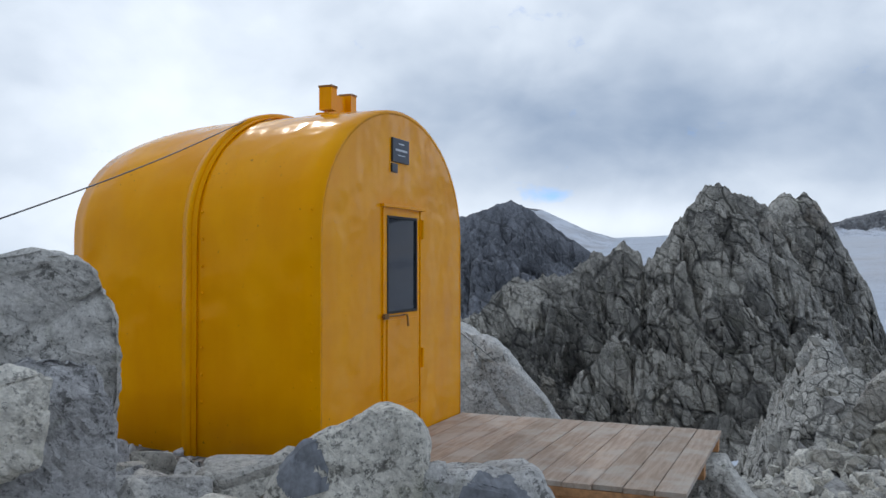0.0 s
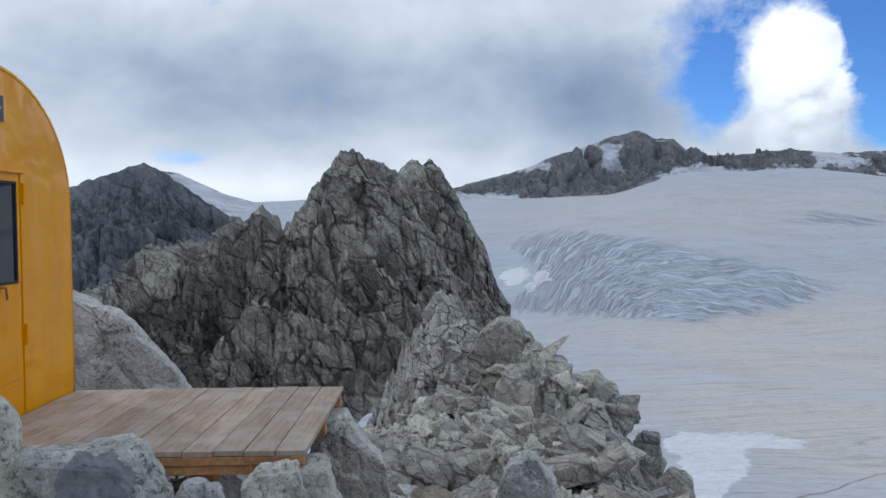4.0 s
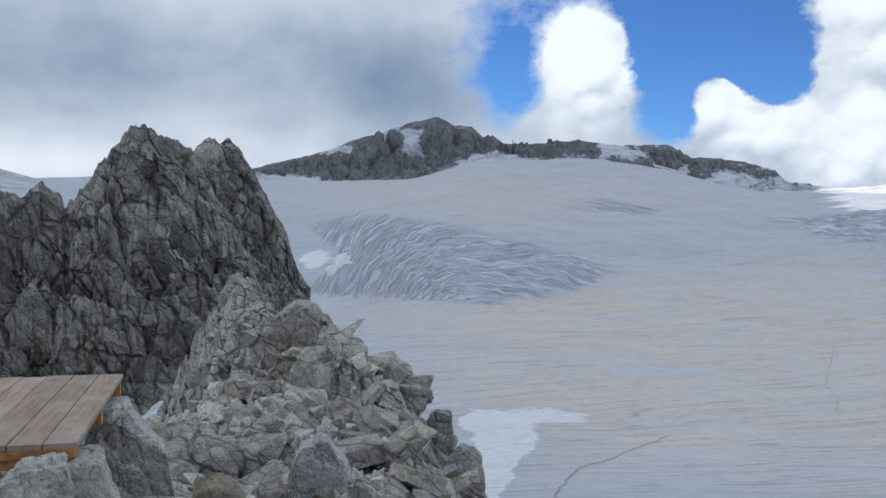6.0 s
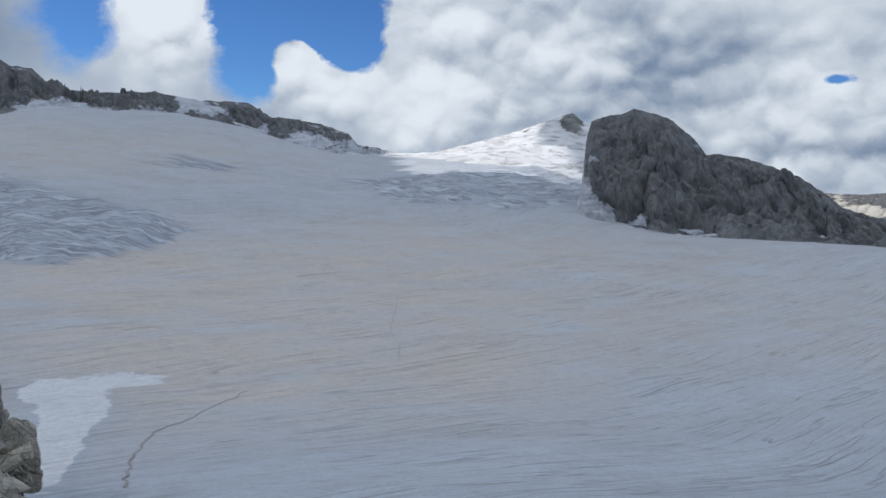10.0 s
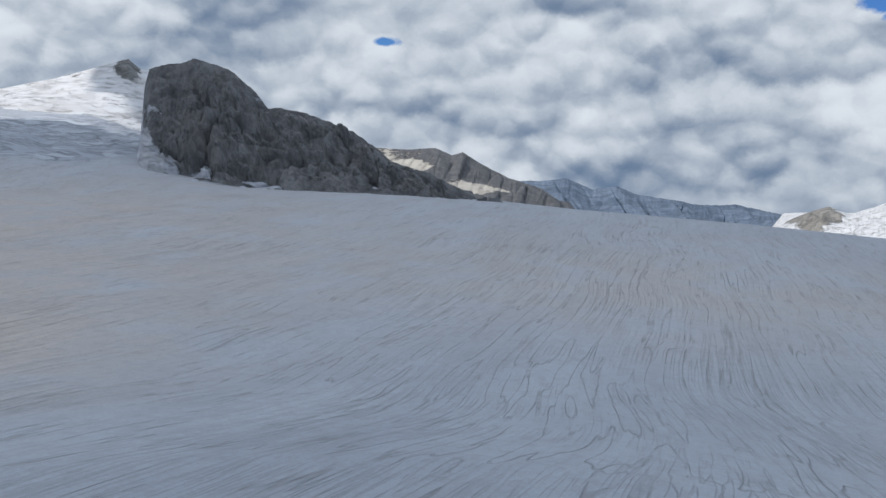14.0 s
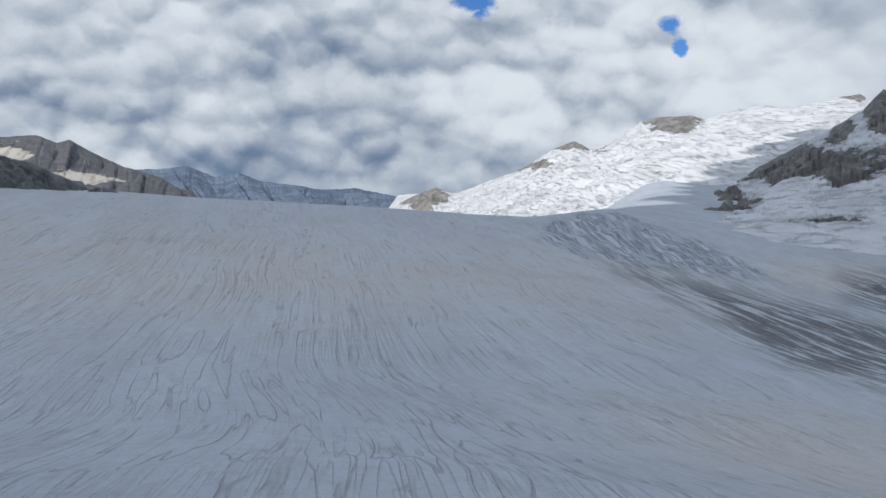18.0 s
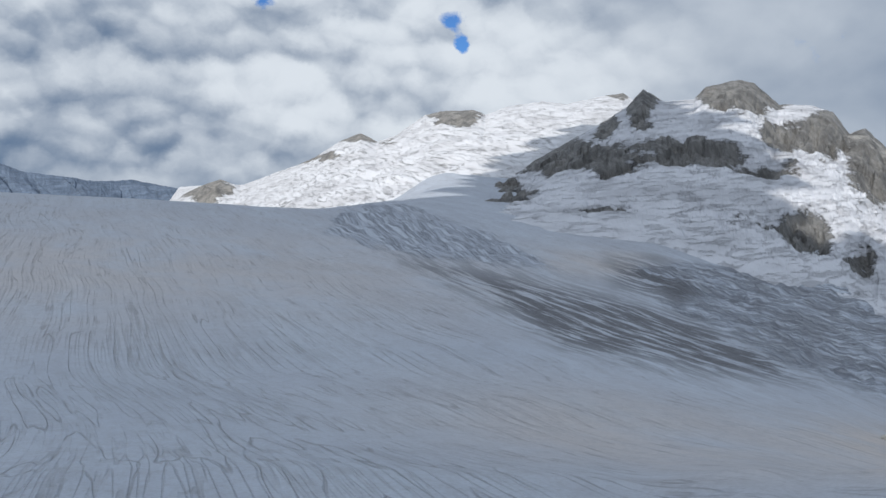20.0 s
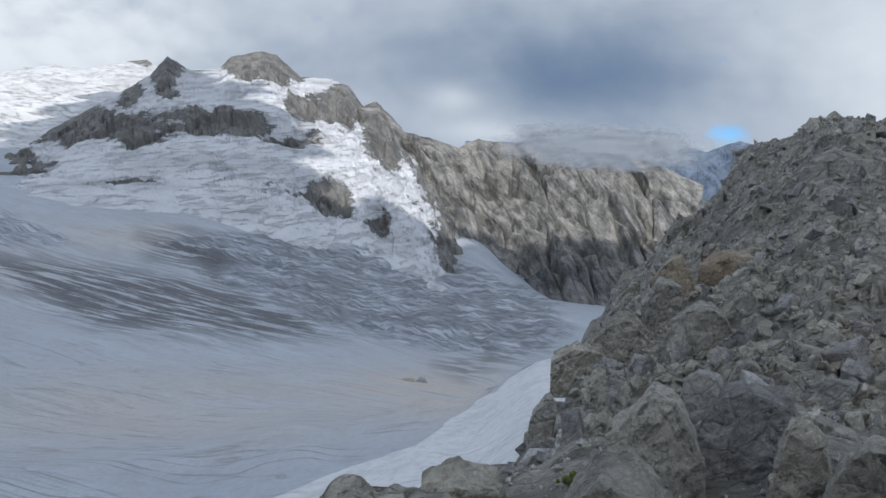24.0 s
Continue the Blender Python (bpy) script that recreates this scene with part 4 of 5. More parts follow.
mountain("glacier_mountain", "rocky snow-covered mountain with an icefall on its flank",
         [(126.5, -3.9), (128.5, -2.64), (133.4, 0.36), (136.5, 2.34), (138.4, 3.69), (139.4, 4.91), (140.7, 4.17), (142.5, 4.43), (143.1, 5.16), (145.0, 5.70), (145.9, 5.46), (147.4, 4.3), (149.1, 4.29), (150.4, 3.94),
          (151.4, 2.7), (152.2, 3.06), (153.2, 2.20), (154.5, 0.91), (156.0, 0.3), (157.5, -2.5), (159, -6.5), (160.5, -8)],
         1900, 950, lambda a: interp([(126, -66), (140, -84), (150, -122), (157, -150), (161, -175)], a), ICEPEAK, 0.08, 130, 13, 0.8, lean=0.85,
         snow=[(139.5, 4.2, 0.9, 0.8, -1.7), (145.1, 4.9, 2.0, 1.0, -1.8), (135.6, 0.67, 2.4, 0.8, -1.6), (142.0, 1.32, 2.7, 0.55, -1.5), (147.2, 2.57, 1.2, 0.65, -1.5), (150.0, 2.81, 1.2, 1.3, -1.6), (152.9, 1.11, 1.3, 1.8, -1.8), (149.6, -2.71, 1.4, 1.25, -1.6), (152.6, -4.13, 0.8, 0.7, -1.5),
               (157.0, -1.5, 2.0, 1.6, -1.8), (159.0, -6.0, 2.2, 2.5, -1.8), (130.6, -1.89, 1.8, 0.75, -1.5), (133.0, 0.0, 1.6, 0.6, -1.2), (139.8, 2.80, 0.6, 0.4, -1.2), (146.6, 0.62, 2.0, 0.36, -1.2), (137.5, 2.57, 0.9, 0.6, -1.4), (138.0, -2.6, 1.6, 0.25, -0.8), (146.0, -3.0, 2.5, 1.2, -0.35)], snow_base=0.95, seed=11, joint=0.4, block=14.0)
mountain("cliff_ridge", "steep grey cliffs with bright gullies under low cloud",
         [(150, 2.6), (152.4, 2.6), (154.2, 1.22), (155.7, 0.94), (157.5, 0.5), (158.9, 1.13), (160.8, 0.88), (162.9, 0.75), (165, 0.6), (167.9, 0.6), (170, 0.2), (173, -1)],
         1750, 1380, lambda a: interp([(150, -150), (158, -215), (164, -250), (173, -280)], a), CLIFF, 0.06, 120, 46, 1.0, seed=12, rib_size=8.0, joint=0.35, block=12.0, fall=0.8, snow=[(160, -9, 30, 1, 0.0)], snow_base=-0.5)
mountain("distant_range", "distant mountain range under the cloud painted haze-blue",
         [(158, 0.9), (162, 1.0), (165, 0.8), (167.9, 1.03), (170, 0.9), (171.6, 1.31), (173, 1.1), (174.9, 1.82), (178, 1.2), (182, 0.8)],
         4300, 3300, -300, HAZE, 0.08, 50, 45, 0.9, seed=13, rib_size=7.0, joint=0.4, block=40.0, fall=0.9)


# ---- unseen cloud deck, added overhead above the view to keep the near glacier in shade ----
def build_cloud_deck():
    high = 1500.0
    shift = compass(SUN_AZ, high / math.tan(radians(SUN_EL)))
    cell = 60.0
    reach = [(-180, 700), (-60, 900), (-30, 1500), (10, 2900), (58, 2900), (61, 1500), (71, 1500), (73, 2500), (90, 2100), (93, 1500), (108, 1350), (118, 1300), (126, 1380), (130, 1900), (140, 2400), (143, 1950), (147, 1380), (150.5, 1130), (156, 1130), (158, 1400), (166, 1430), (172, 1400), (180, 700)]
    bm = bmesh.new()
    made = {}

    def corner(i, j):
        if (i, j) not in made:
            x, y = i * cell + shift.x, j * cell + shift.y
            made[i, j] = bm.verts.new((x, y, high + 60 * fbm(Vector((x, y, 0)) * 0.002, 5)))
        return made[i, j]

    for i in range(-60, 60):
        for j in range(-60, 60):
            x, y = (i + 0.5) * cell, (j + 0.5) * cell
            r = math.hypot(x, y) * (1 + 0.10 * fbm(Vector((x, y, 9)) * 0.004, 4))
            if r < interp(reach, math.degrees(math.atan2(x, y))):
                bm.faces.new((corner(i, j), corner(i + 1, j), corner(i + 1, j + 1), corner(i, j + 1)))
    ob = part("cloud_deck", bm, VAPOUR, smooth=True)
    tagged(ob, "unseen grey sheet of low cloud added overhead for shade", "cloud", kind="structure")


build_cloud_deck()

# ---- low cloud: mist clinging to the cliffs and heaped clouds over the valley ----
def mist_material(most, unit):
    m = bpy.data.materials.new("thin_mist")
    m.use_nodes = True
    k = Nodes(m.node_tree)
    k.n.clear()
    geo = k.scaled(k.add("ShaderNodeNewGeometry").outputs["Position"], 1.0 / unit)
    thick = k.ramp(k.math("ADD", k.attribute("veil"), k.math("MULTIPLY", k.math("SUBTRACT", k.noise(geo, 1.0, 7.0, 0.6, 0.6), 0.5), 1.1)), 0.25, 0.25 + 0.53 / most, 0.0, most)
    thick = k.math("MULTIPLY", thick, k.ramp(k.attribute("veil"), 0.0, 0.25))
    white = k.add("ShaderNodeMixShader", {0: 0.5, 1: k.add("ShaderNodeBsdfDiffuse", {"Color": (0.86, 0.87, 0.89, 1)}).outputs[0], 2: k.add("ShaderNodeBsdfTranslucent", {"Color": (0.86, 0.87, 0.89, 1)}).outputs[0]}).outputs[0]
    k.add("ShaderNodeOutputMaterial", {0: k.add("ShaderNodeMixShader", {0: thick, 1: k.add("ShaderNodeBsdfTransparent").outputs[0], 2: white}).outputs[0]})
    return m


def build_mist(az, el, wide, tall, r, seed, most=0.62, label="pale torn mist drifting before grey cliffs"):
    """A drifting bank of mist: bowed layers one behind the other, thickest in the middle."""
    cols, rows, layers = 34, 18, 2
    mat = mist_material(most, r / 20.0)
    bank = empty("mist_bank", Matrix.Translation(compass(az, r)), label, "cloud", kind="structure")
    for n in range(layers):
        pts, veil = [], []
        for i in range(rows):
            for j in range(cols):
                u, v = 2 * j / (cols - 1) - 1, 2 * i / (rows - 1) - 1
                far = r + 45 * n + 30 * fbm(Vector((u * 2, v * 2, seed + n)), 3)
                pts.append(tuple(compass(az + wide * u, far, EYE_Z + far * math.tan(radians(el + tall * v))) - compass(az, r)))
                veil.append(max(0.0, 1.0 - u * u) * max(0.0, 1.0 - v * v) * (1.0 + 0.8 * fbm(Vector((u * 2.4 + n, v * 2.0, seed)), 4)))
        layer = grid_object("mist_layer", pts, cols, mat, attrs={"veil": veil})
        layer.parent = bank


build_mist(166.5, 1.1, 8.0, 1.8, 1180, 3, 0.85)

# ---- the hut ----
HUT = Matrix.Translation((-0.308, 6.67, 0.0)) @ Matrix.Rotation(radians(67.4), 4, "Z")
HALF, SPRING, RISE, LENGTH, BASE = 1.2, 1.5, 0.93, 2.05, -0.14


def arch(grow=0.0, steps=28, low=BASE, drop=0.0):
    """Outline of the barrel from one foot over the top to the other."""
    w, h = HALF + grow, RISE + grow - drop
    pts = [(-w, low), (-w, 0.5), (-w, 1.0)]
    for i in range(steps + 1):
        a = math.pi * (1 - i / steps)
        pts.append((w * math.cos(a), SPRING + h * math.sin(a)))
    return pts + [(w, 1.0), (w, 0.5), (w, low)]


def arch_band(y0, y1, grow, thick, low=BASE, cuts=1, taper=False):
    """A curved sheet over the hut between two depths, with thickness."""
    bm = bmesh.new()
    outer, inner = arch(grow, low=low), arch(grow - thick, low=low)
    loops = []
    for k in range(cuts + 1):
        y = y0 + (y1 - y0) * k / cuts
        if taper:
            g = grow - 0.03 * max(0.0, (y - 1.7) / 0.35) ** 2 + 0.008 * math.sin(y * 5.0)
            sag = 0.09 * max(0.0, y - 1.0) ** 1.5
            outer, inner = arch(g, low=low, drop=sag), arch(g - thick, low=low, drop=sag)
        loops.append(([bm.verts.new((x, y, z)) for x, z in outer], [bm.verts.new((x, y, z)) for x, z in inner]))
    n = len(outer)
    for (oa, ia), (ob_, ib) in zip(loops, loops[1:]):
        for i in range(n - 1):
            bm.faces.new((oa[i], oa[i + 1], ob_[i + 1], ob_[i]))
            bm.faces.new((ia[i + 1], ia[i], ib[i], ib[i + 1]))
        for i in (0, n - 1):
            bm.faces.new((oa[i], ob_[i], ib[i], ia[i]))
    for o, i_ in (loops[0], loops[-1]):
        for i in range(n - 1):
            bm.faces.new((o[i], o[i + 1], i_[i + 1], i_[i]))
    bmesh.ops.recalc_face_normals(bm, faces=bm.faces)
    return bm


def end_wall(y, thick, hole=None, grow=-0.012, drop=0.0):
    """A flat end wall in columns, so that the door's window can go through it."""
    bm = bmesh.new()
    pts = arch(grow, drop=drop)
    outline = [bm.verts.new((x, y, z)) for x, z in pts]
    face = bm.faces.new(outline)
    if hole:
        x0, x1, z0, z1 = hole
        for co, no in (((x0, 0, 0), (1, 0, 0)), ((x1, 0, 0), (1, 0, 0)), ((0, 0, z0), (0, 0, 1)), ((0, 0, z1), (0, 0, 1))):
            bmesh.ops.bisect_plane(bm, geom=bm.verts[:] + bm.edges[:] + bm.faces[:], plane_co=co, plane_no=no)
        gone = [f for f in bm.faces if x0 < f.calc_center_median().x < x1 and z0 < f.calc_center_median().z < z1]
        bmesh.ops.delete(bm, geom=gone, context="FACES")
    made = bmesh.ops.extrude_face_region(bm, geom=bm.faces[:])
    for v in made["geom"]:
        if isinstance(v, bmesh.types.BMVert):
            v.co.y += thick
    bmesh.ops.recalc_face_normals(bm, faces=bm.faces)
    return bm


def build_hut():
    hut = empty("bivouac_hut", HUT, "bright yellow barrel-shaped metal bivouac hut", "hut")
    part("shell", arch_band(0.0, LENGTH, 0.0, 0.03, cuts=16, taper=True), YELLOW, hut, smooth=True)
    part("front_wall", end_wall(0.001, 0.03, (-0.25, 0.25, 0.94, 1.635), -0.004), YELLOW, hut)
    part("back_wall", end_wall(LENGTH - 0.045, 0.03, grow=-0.045, drop=0.10), YELLOW, hut)
    rib = part("middle_rib", arch_band(0.975, 1.02, 0.035, 0.04), YELLOW, hut, "raised seam strap over the shell", smooth=True)
    part("flange", arch_band(0.94, 1.055, 0.010, 0.012), YELLOW, rib, smooth=True)
    part("floor", box(-1.16, 1.16, 0.05, LENGTH - 0.05, -0.10, -0.05), INSIDE, hut)
    part("inner_lining", box(-0.95, 0.95, LENGTH - 0.2, LENGTH - 0.16, -0.05, 1.85), INSIDE, hut)
    # the door, with window, hinges and latch
    leaf = box(-0.30, 0.31, -0.004, 0.010, 0.05, 0.93, 0.003)
    for b in ((-0.30, 0.31, 1.645, 1.69), (-0.30, -0.255, 0.93, 1.645), (0.255, 0.31, 0.93, 1.645)):
        box(b[0], b[1], -0.004, 0.010, b[2], b[3], 0.002, leaf)
    door = part("door", leaf, YELLOW, hut, "narrow yellow metal door with a tall window")
    for nm, b in (("door_frame_side", (-0.335, -0.306, -0.012, 0.012, 0.02, 1.70)), ("door_frame_side", (0.316, 0.345, -0.012, 0.012, 0.02, 1.70)), ("door_lintel", (-0.36, 0.36, -0.030, 0.012, 1.702, 1.725))):
        part(nm, box(*b, 0.004), YELLOW, hut)
    part("kick_panel", box(-0.27, 0.275, -0.013, -0.003, 0.26, 0.89, 0.005), YELLOW, door)
    part("lower_panel", box(-0.27, 0.275, -0.010, -0.003, 0.08, 0.235, 0.004), YELLOW, door)
    seal = box(-0.262, -0.243, -0.010, 0.02, 0.93, 1.645, 0.003)
    for b in ((0.243, 0.262, 0.93, 1.645), (-0.243, 0.243, 1.626, 1.645), (-0.243, 0.243, 0.93, 0.948)):
        box(b[0], b[1], -0.010, 0.02, b[2], b[3], 0.003, seal)
    part("window_seal", seal, RUBBER, door)
    part("window_pane", box(-0.245, 0.245, 0.004, 0.010, 0.945, 1.63), GLASS, door, "dark reflecting window pane").visible_shadow = False
    for z in (0.56, 1.56):
        part("hinge", tube([(0.335, -0.022, z - 0.075), (0.335, -0.022, z + 0.075)], 0.012), YELLOW, door)
    latch = part("latch", box(-0.345, -0.27, -0.030, -0.010, 0.895, 0.935, 0.003), IRON, door, "rusty sliding latch")
    part("latch_handle", tube([(-0.03, -0.018, 0.915), (0.0, -0.045, 0.915), (0.005, -0.05, 0.83)], 0.009), IRON, latch)
    part("latch_rod", tube([(-0.36, -0.02, 0.915), (0.0, -0.02, 0.915)], 0.007), IRON, latch)
    # name plate
    plate = part("name_plate", box(-0.187, 0.097, -0.016, 0.012, 2.045, 2.222, 0.004), BLACK, hut, "black enamel plate with pale lettering bars")
    for x0, x1, z0, z1 in ((-0.09, 0.0, 2.178, 2.188), (-0.145, 0.055, 2.128, 2.143), (-0.11, 0.02, 2.094, 2.101)):
        part("lettering_bar", box(x0, x1, -0.0185, -0.016, z0, z1), LETTER, plate)
    part("small_plate", box(-0.192, -0.10, -0.014, 0.012, 1.968, 2.032, 0.003), BLACK, hut, "small dark metal tag")
    # roof vent: two open box cowls on a saddle plate
    vent = part("roof_vent", box(-0.22, 0.22, 0.50, 0.62, 2.405, 2.435, 0.004), YELLOW, hut, "yellow twin-cowled roof vent")
    for x, z0, z1 in ((-0.135, 2.46, 2.645), (0.175, 2.44, 2.63)):
        cowl = box(x - 0.043, x + 0.043, 0.506, 0.512, z0, z1)
        for b in ((x - 0.043, x + 0.043, 0.606, 0.612), (x - 0.043, x - 0.037, 0.512, 0.606), (x + 0.037, x + 0.043, 0.512, 0.606)):
            box(*b, z0, z1, 0.0, cowl)
        cowl = part("cowl", cowl, YELLOW, vent)
        part("cowl_rim", box(x - 0.047, x + 0.047, 0.50, 0.618, z1 - 0.012, z1 + 0.004, 0.002), IRON, cowl)
    part("cross_plate", box(-0.115, 0.115, 0.545, 0.575, 2.433, 2.60, 0.003), YELLOW, vent)
    return hut


HUT_THING = build_hut()
rivet = bmesh.new()
bmesh.ops.create_uvsphere(rivet, u_segments=6, v_segments=4, radius=0.011)
first = part("rivet", rivet, YELLOW, HUT_THING)
first.location = (-HALF, 0.06, 0.2)
for y in (0.06, 0.9):
    for k in range(1, 9):
        r = new("rivet", first.data)
        r.parent = HUT_THING
        r.location = (-HALF, y, 0.2 + 0.18 * k)

# guy cables from the roof strap to the rock
for label, a, b in (("thin steel guy cable tying the hut to rocks", HUT @ Vector((-0.52, 1.0, 2.37)), compass(-27.5, 4.3, 1.46)), ("thin steel guy cable anchored beyond the hut", HUT @ Vector((1.16, 1.4, 1.75)), compass(9.5, 15.0, -1.6))):
    pts = [a.lerp(b, i / 14) - Vector((0, 0, 0.03 * math.sin(math.pi * i / 14))) for i in range(15)]
    tagged(part("guy_cable", tube(pts, 0.004, 6), STEEL), label, "cable")

# ---- the wooden terrace ----
DECK = empty("deck", HUT, "weathered larch plank deck in front of the hut door", "deck")
PLANK, GAP = 0.176, 0.005
for i in range(12):
    y1 = -0.012 - i * (PLANK + GAP)
    p = part("plank", box(-0.86 + random.uniform(-0.012, 0.012), 1.20 + random.uniform(-0.01, 0.01), -PLANK / 2, PLANK / 2, -0.016, 0.016, 0.003), WOOD, DECK)
    p.location = (0, y1 - PLANK / 2, -0.018 + random.uniform(-0.002, 0.002))
for x in (-0.80, 0.15, 1.10):
    part("joist", box(x - 0.043, x + 0.043, -2.17, -0.03, -0.145, -0.038, 0.004), RAWWOOD, DECK)
part("edge_board", box(-0.86, -0.825, -2.17, -0.05, -0.085, -0.036, 0.003), RAWWOOD, DECK, "orange fresh-sawn board under the edge")
part("sleeper", box(-0.70, -0.55, -1.6, -1.45, -0.26, -0.147, 0.004), RAWWOOD, DECK)
part("sleeper", box(0.9, 1.05, -2.1, -1.95, -0.36, -0.147, 0.004), RAWWOOD, DECK)

# ---- rocks ----


def rock_mesh(name, seed, corners=16, square=0.45, detail=2, rough=0.06, mat=ROCK):
    """A cleft granite block, about two units across."""
    rng = random.Random(seed)
    bm = bmesh.new()
    for _ in range(corners):
        bm.verts.new([math.copysign(abs(rng.uniform(-1, 1)) ** square, rng.uniform(-1, 1)) for _ in range(3)])
    hull = bmesh.ops.convex_hull(bm, input=bm.verts)
    bmesh.ops.delete(bm, geom=[g for g in hull["geom_interior"] if isinstance(g, bmesh.types.BMVert)], context="VERTS")
    bmesh.ops.dissolve_limit(bm, angle_limit=radians(16), verts=bm.verts, edges=bm.edges)
    bmesh.ops.bevel(bm, geom=bm.edges[:], offset=0.06, segments=1, affect="EDGES", profile=0.5, clamp_overlap=True)
    bmesh.ops.triangulate(bm, faces=bm.faces)
    for _ in range(detail):
        bmesh.ops.subdivide_edges(bm, edges=[e for e in bm.edges if e.calc_length() > 0.14], cuts=1)
        bmesh.ops.triangulate(bm, faces=bm.faces)
    bm.normal_update()
    off = Vector((seed * 1.7, seed * 0.9, 3))
    moves = [(v, v.normal * (rough * fbm(v.co * 1.6 + off, 5) + rough * 0.6 * ridged(v.co * 0.9 + off, 4))) for v in bm.verts]
    for v, d in moves:
        v.co += d
    me = bpy.data.meshes.new(name)
    bm.to_mesh(me)
    bm.free()
    me.materials.append(mat)
    return me


def place(mesh, name, label, at, size, turn=(0, 0, 0), group="", category="rock"):
    ob = new(name, mesh)
    ob.location, ob.scale = at, size
    ob.rotation_euler = [radians(a) for a in turn]
    return tagged(ob, label, category, group)


BLOCKS = [rock_mesh("block", 200 + i, 13, 0.3, 1, 0.05, BLOCKROCK) for i in range(12)]
RIDGEBLOCKS = [rock_mesh("block", 220 + i, 12, 0.28, 1, 0.04, RIDGEROCK) for i in range(12)]
STONES = [rock_mesh("stone", 300 + i, 13, 0.5, 1, 0.06) for i in range(8)]
PEBBLES = [rock_mesh("pebble", 400 + i, 9, 0.6, 0, 0.0) for i in range(6)]


def spot(az, r, lift=0.0):
    return compass(az, r, knoll(az, r) + lift)


def boulder(name, label, az, r, corners, seed, deep=0.5, detail=5, rough=0.035, mat=ROCK, group="", category="boulder"):
    """A cleft boulder of given outline. corners: across and up, in metres, as it stands to the eye; deep: its half thickness."""
    rng = random.Random(seed)
    bm = bmesh.new()
    for x, z in corners:
        bm.verts.new((x, rng.uniform(-0.9, -0.2) * deep, z))
        bm.verts.new((x * rng.uniform(0.8, 0.95), rng.uniform(0.5, 1.0) * deep, z * rng.uniform(0.8, 0.96) if z > 0 else z))
    hull = bmesh.ops.convex_hull(bm, input=bm.verts)
    bmesh.ops.delete(bm, geom=[g for g in hull["geom_interior"] if isinstance(g, bmesh.types.BMVert)], context="VERTS")
    bmesh.ops.dissolve_limit(bm, angle_limit=radians(12), verts=bm.verts, edges=bm.edges)
    zs = [v.co.z for v in bm.verts]
    size = max(max(abs(v.co.x) for v in bm.verts), (max(zs) - min(zs)) / 2)
    bmesh.ops.bevel(bm, geom=bm.edges[:], offset=0.035 * size, segments=1, affect="EDGES", profile=0.5, clamp_overlap=True)
    bmesh.ops.triangulate(bm, faces=bm.faces)
    for _ in range(detail):
        long = [e for e in bm.edges if e.calc_length() > 0.045 * size]
        if long:
            bmesh.ops.subdivide_edges(bm, edges=long, cuts=1)
            bmesh.ops.triangulate(bm, faces=bm.faces)
    bm.normal_update()
    off = Vector((seed * 1.7, seed * 0.9, 3))
    moves = []
    for v in bm.verts:
        q = v.co / size
        moves.append((v, v.normal * size * rough * (0.7 * fbm(q * 2.2 + off, 6) + 0.9 * facets(q, 0.7, seed, (1, 1, 1)) + 0.24 * facets(q, 0.2, seed + 1, (1, 1, 1)))))
    for v, d in moves:
        v.co += d
    ob = part(name, bm, mat)
    ob.matrix_world = Matrix.Translation(compass(az, r) + (Vector((0.13, -0.63, 0)) if 100 < az < 200 else Vector())) @ Matrix.Rotation(-radians(az), 4, "Z")
    return tagged(ob, label, category, group)


XENOLITH = plain("dark_inclusion", (0.17, 0.18, 0.20), 0.85, vary=0.3, unit=0.03, bump=0.004)


def inclusion(stone, x, z, rx, rz, seed):
    """A dark inclusion in the face of a boulder, standing slightly proud."""
    bm = bmesh.new()
    bm.from_mesh(stone.data)
    off = Vector((seed, 2.0 * seed, 0.0))
    patch, edge = set(), []
    for f in bm.faces:
        c = f.calc_center_median()
        if f.normal.y < 0.2 and ((c.x - x) / rx) ** 2 + ((c.z - z) / rz) ** 2 < 1.0 + 0.9 * fbm(c * 7.0 + off, 3):
            patch.add(f)
    start = min(patch, key=lambda f: (f.calc_center_median() - Vector((x, -0.3, z))).length)
    kept, edge = {start}, [start]
    while edge:
        f = edge.pop()
        for e in f.edges:
            for o in e.link_faces:
                if o in patch and o not in kept:
                    kept.add(o)
                    edge.append(o)
    bmesh.ops.delete(bm, geom=[f for f in bm.faces if f not in kept], context="FACES")
    bm.normal_update()
    for v in bm.verts:
        v.co += v.normal * 0.004
    part("dark_inclusion", bm, XENOLITH, stone, "dark grey fine-grained blotch in pale granite")


# the boulders round the hut: outlines across and up from the foot of each
boulder("boulder", "tall rough lichened granite boulder beside the hut", -27.5, 4.7, [(-1.2, -0.5), (-1.1, 1.3), (0.05, 1.36), (0.25, 1.39), (0.44, 1.35), (0.56, 1.25), (0.64, 1.1), (0.67, 0.8), (0.66, -0.5)], 11, 0.35, rough=0.035)
boulder("boulder", "low cracked granite boulder leaning on a taller one", -24.3, 4.0, [(-0.9, -0.5), (-0.8, 0.7), (-0.2, 0.86), (-0.03, 0.96), (0.10, 1.0), (0.24, 0.95), (0.29, 0.8), (0.30, 0.4), (0.29, -0.5)], 12, 0.35, rough=0.045)
boulder("boulder", "small granite wedge caught between boulders", -27.0, 3.75, [(-0.3, 0.5), (-0.28, 0.85), (0.06, 0.93), (0.22, 0.88), (0.18, 0.55), (-0.05, 0.45)], 13, 0.2)
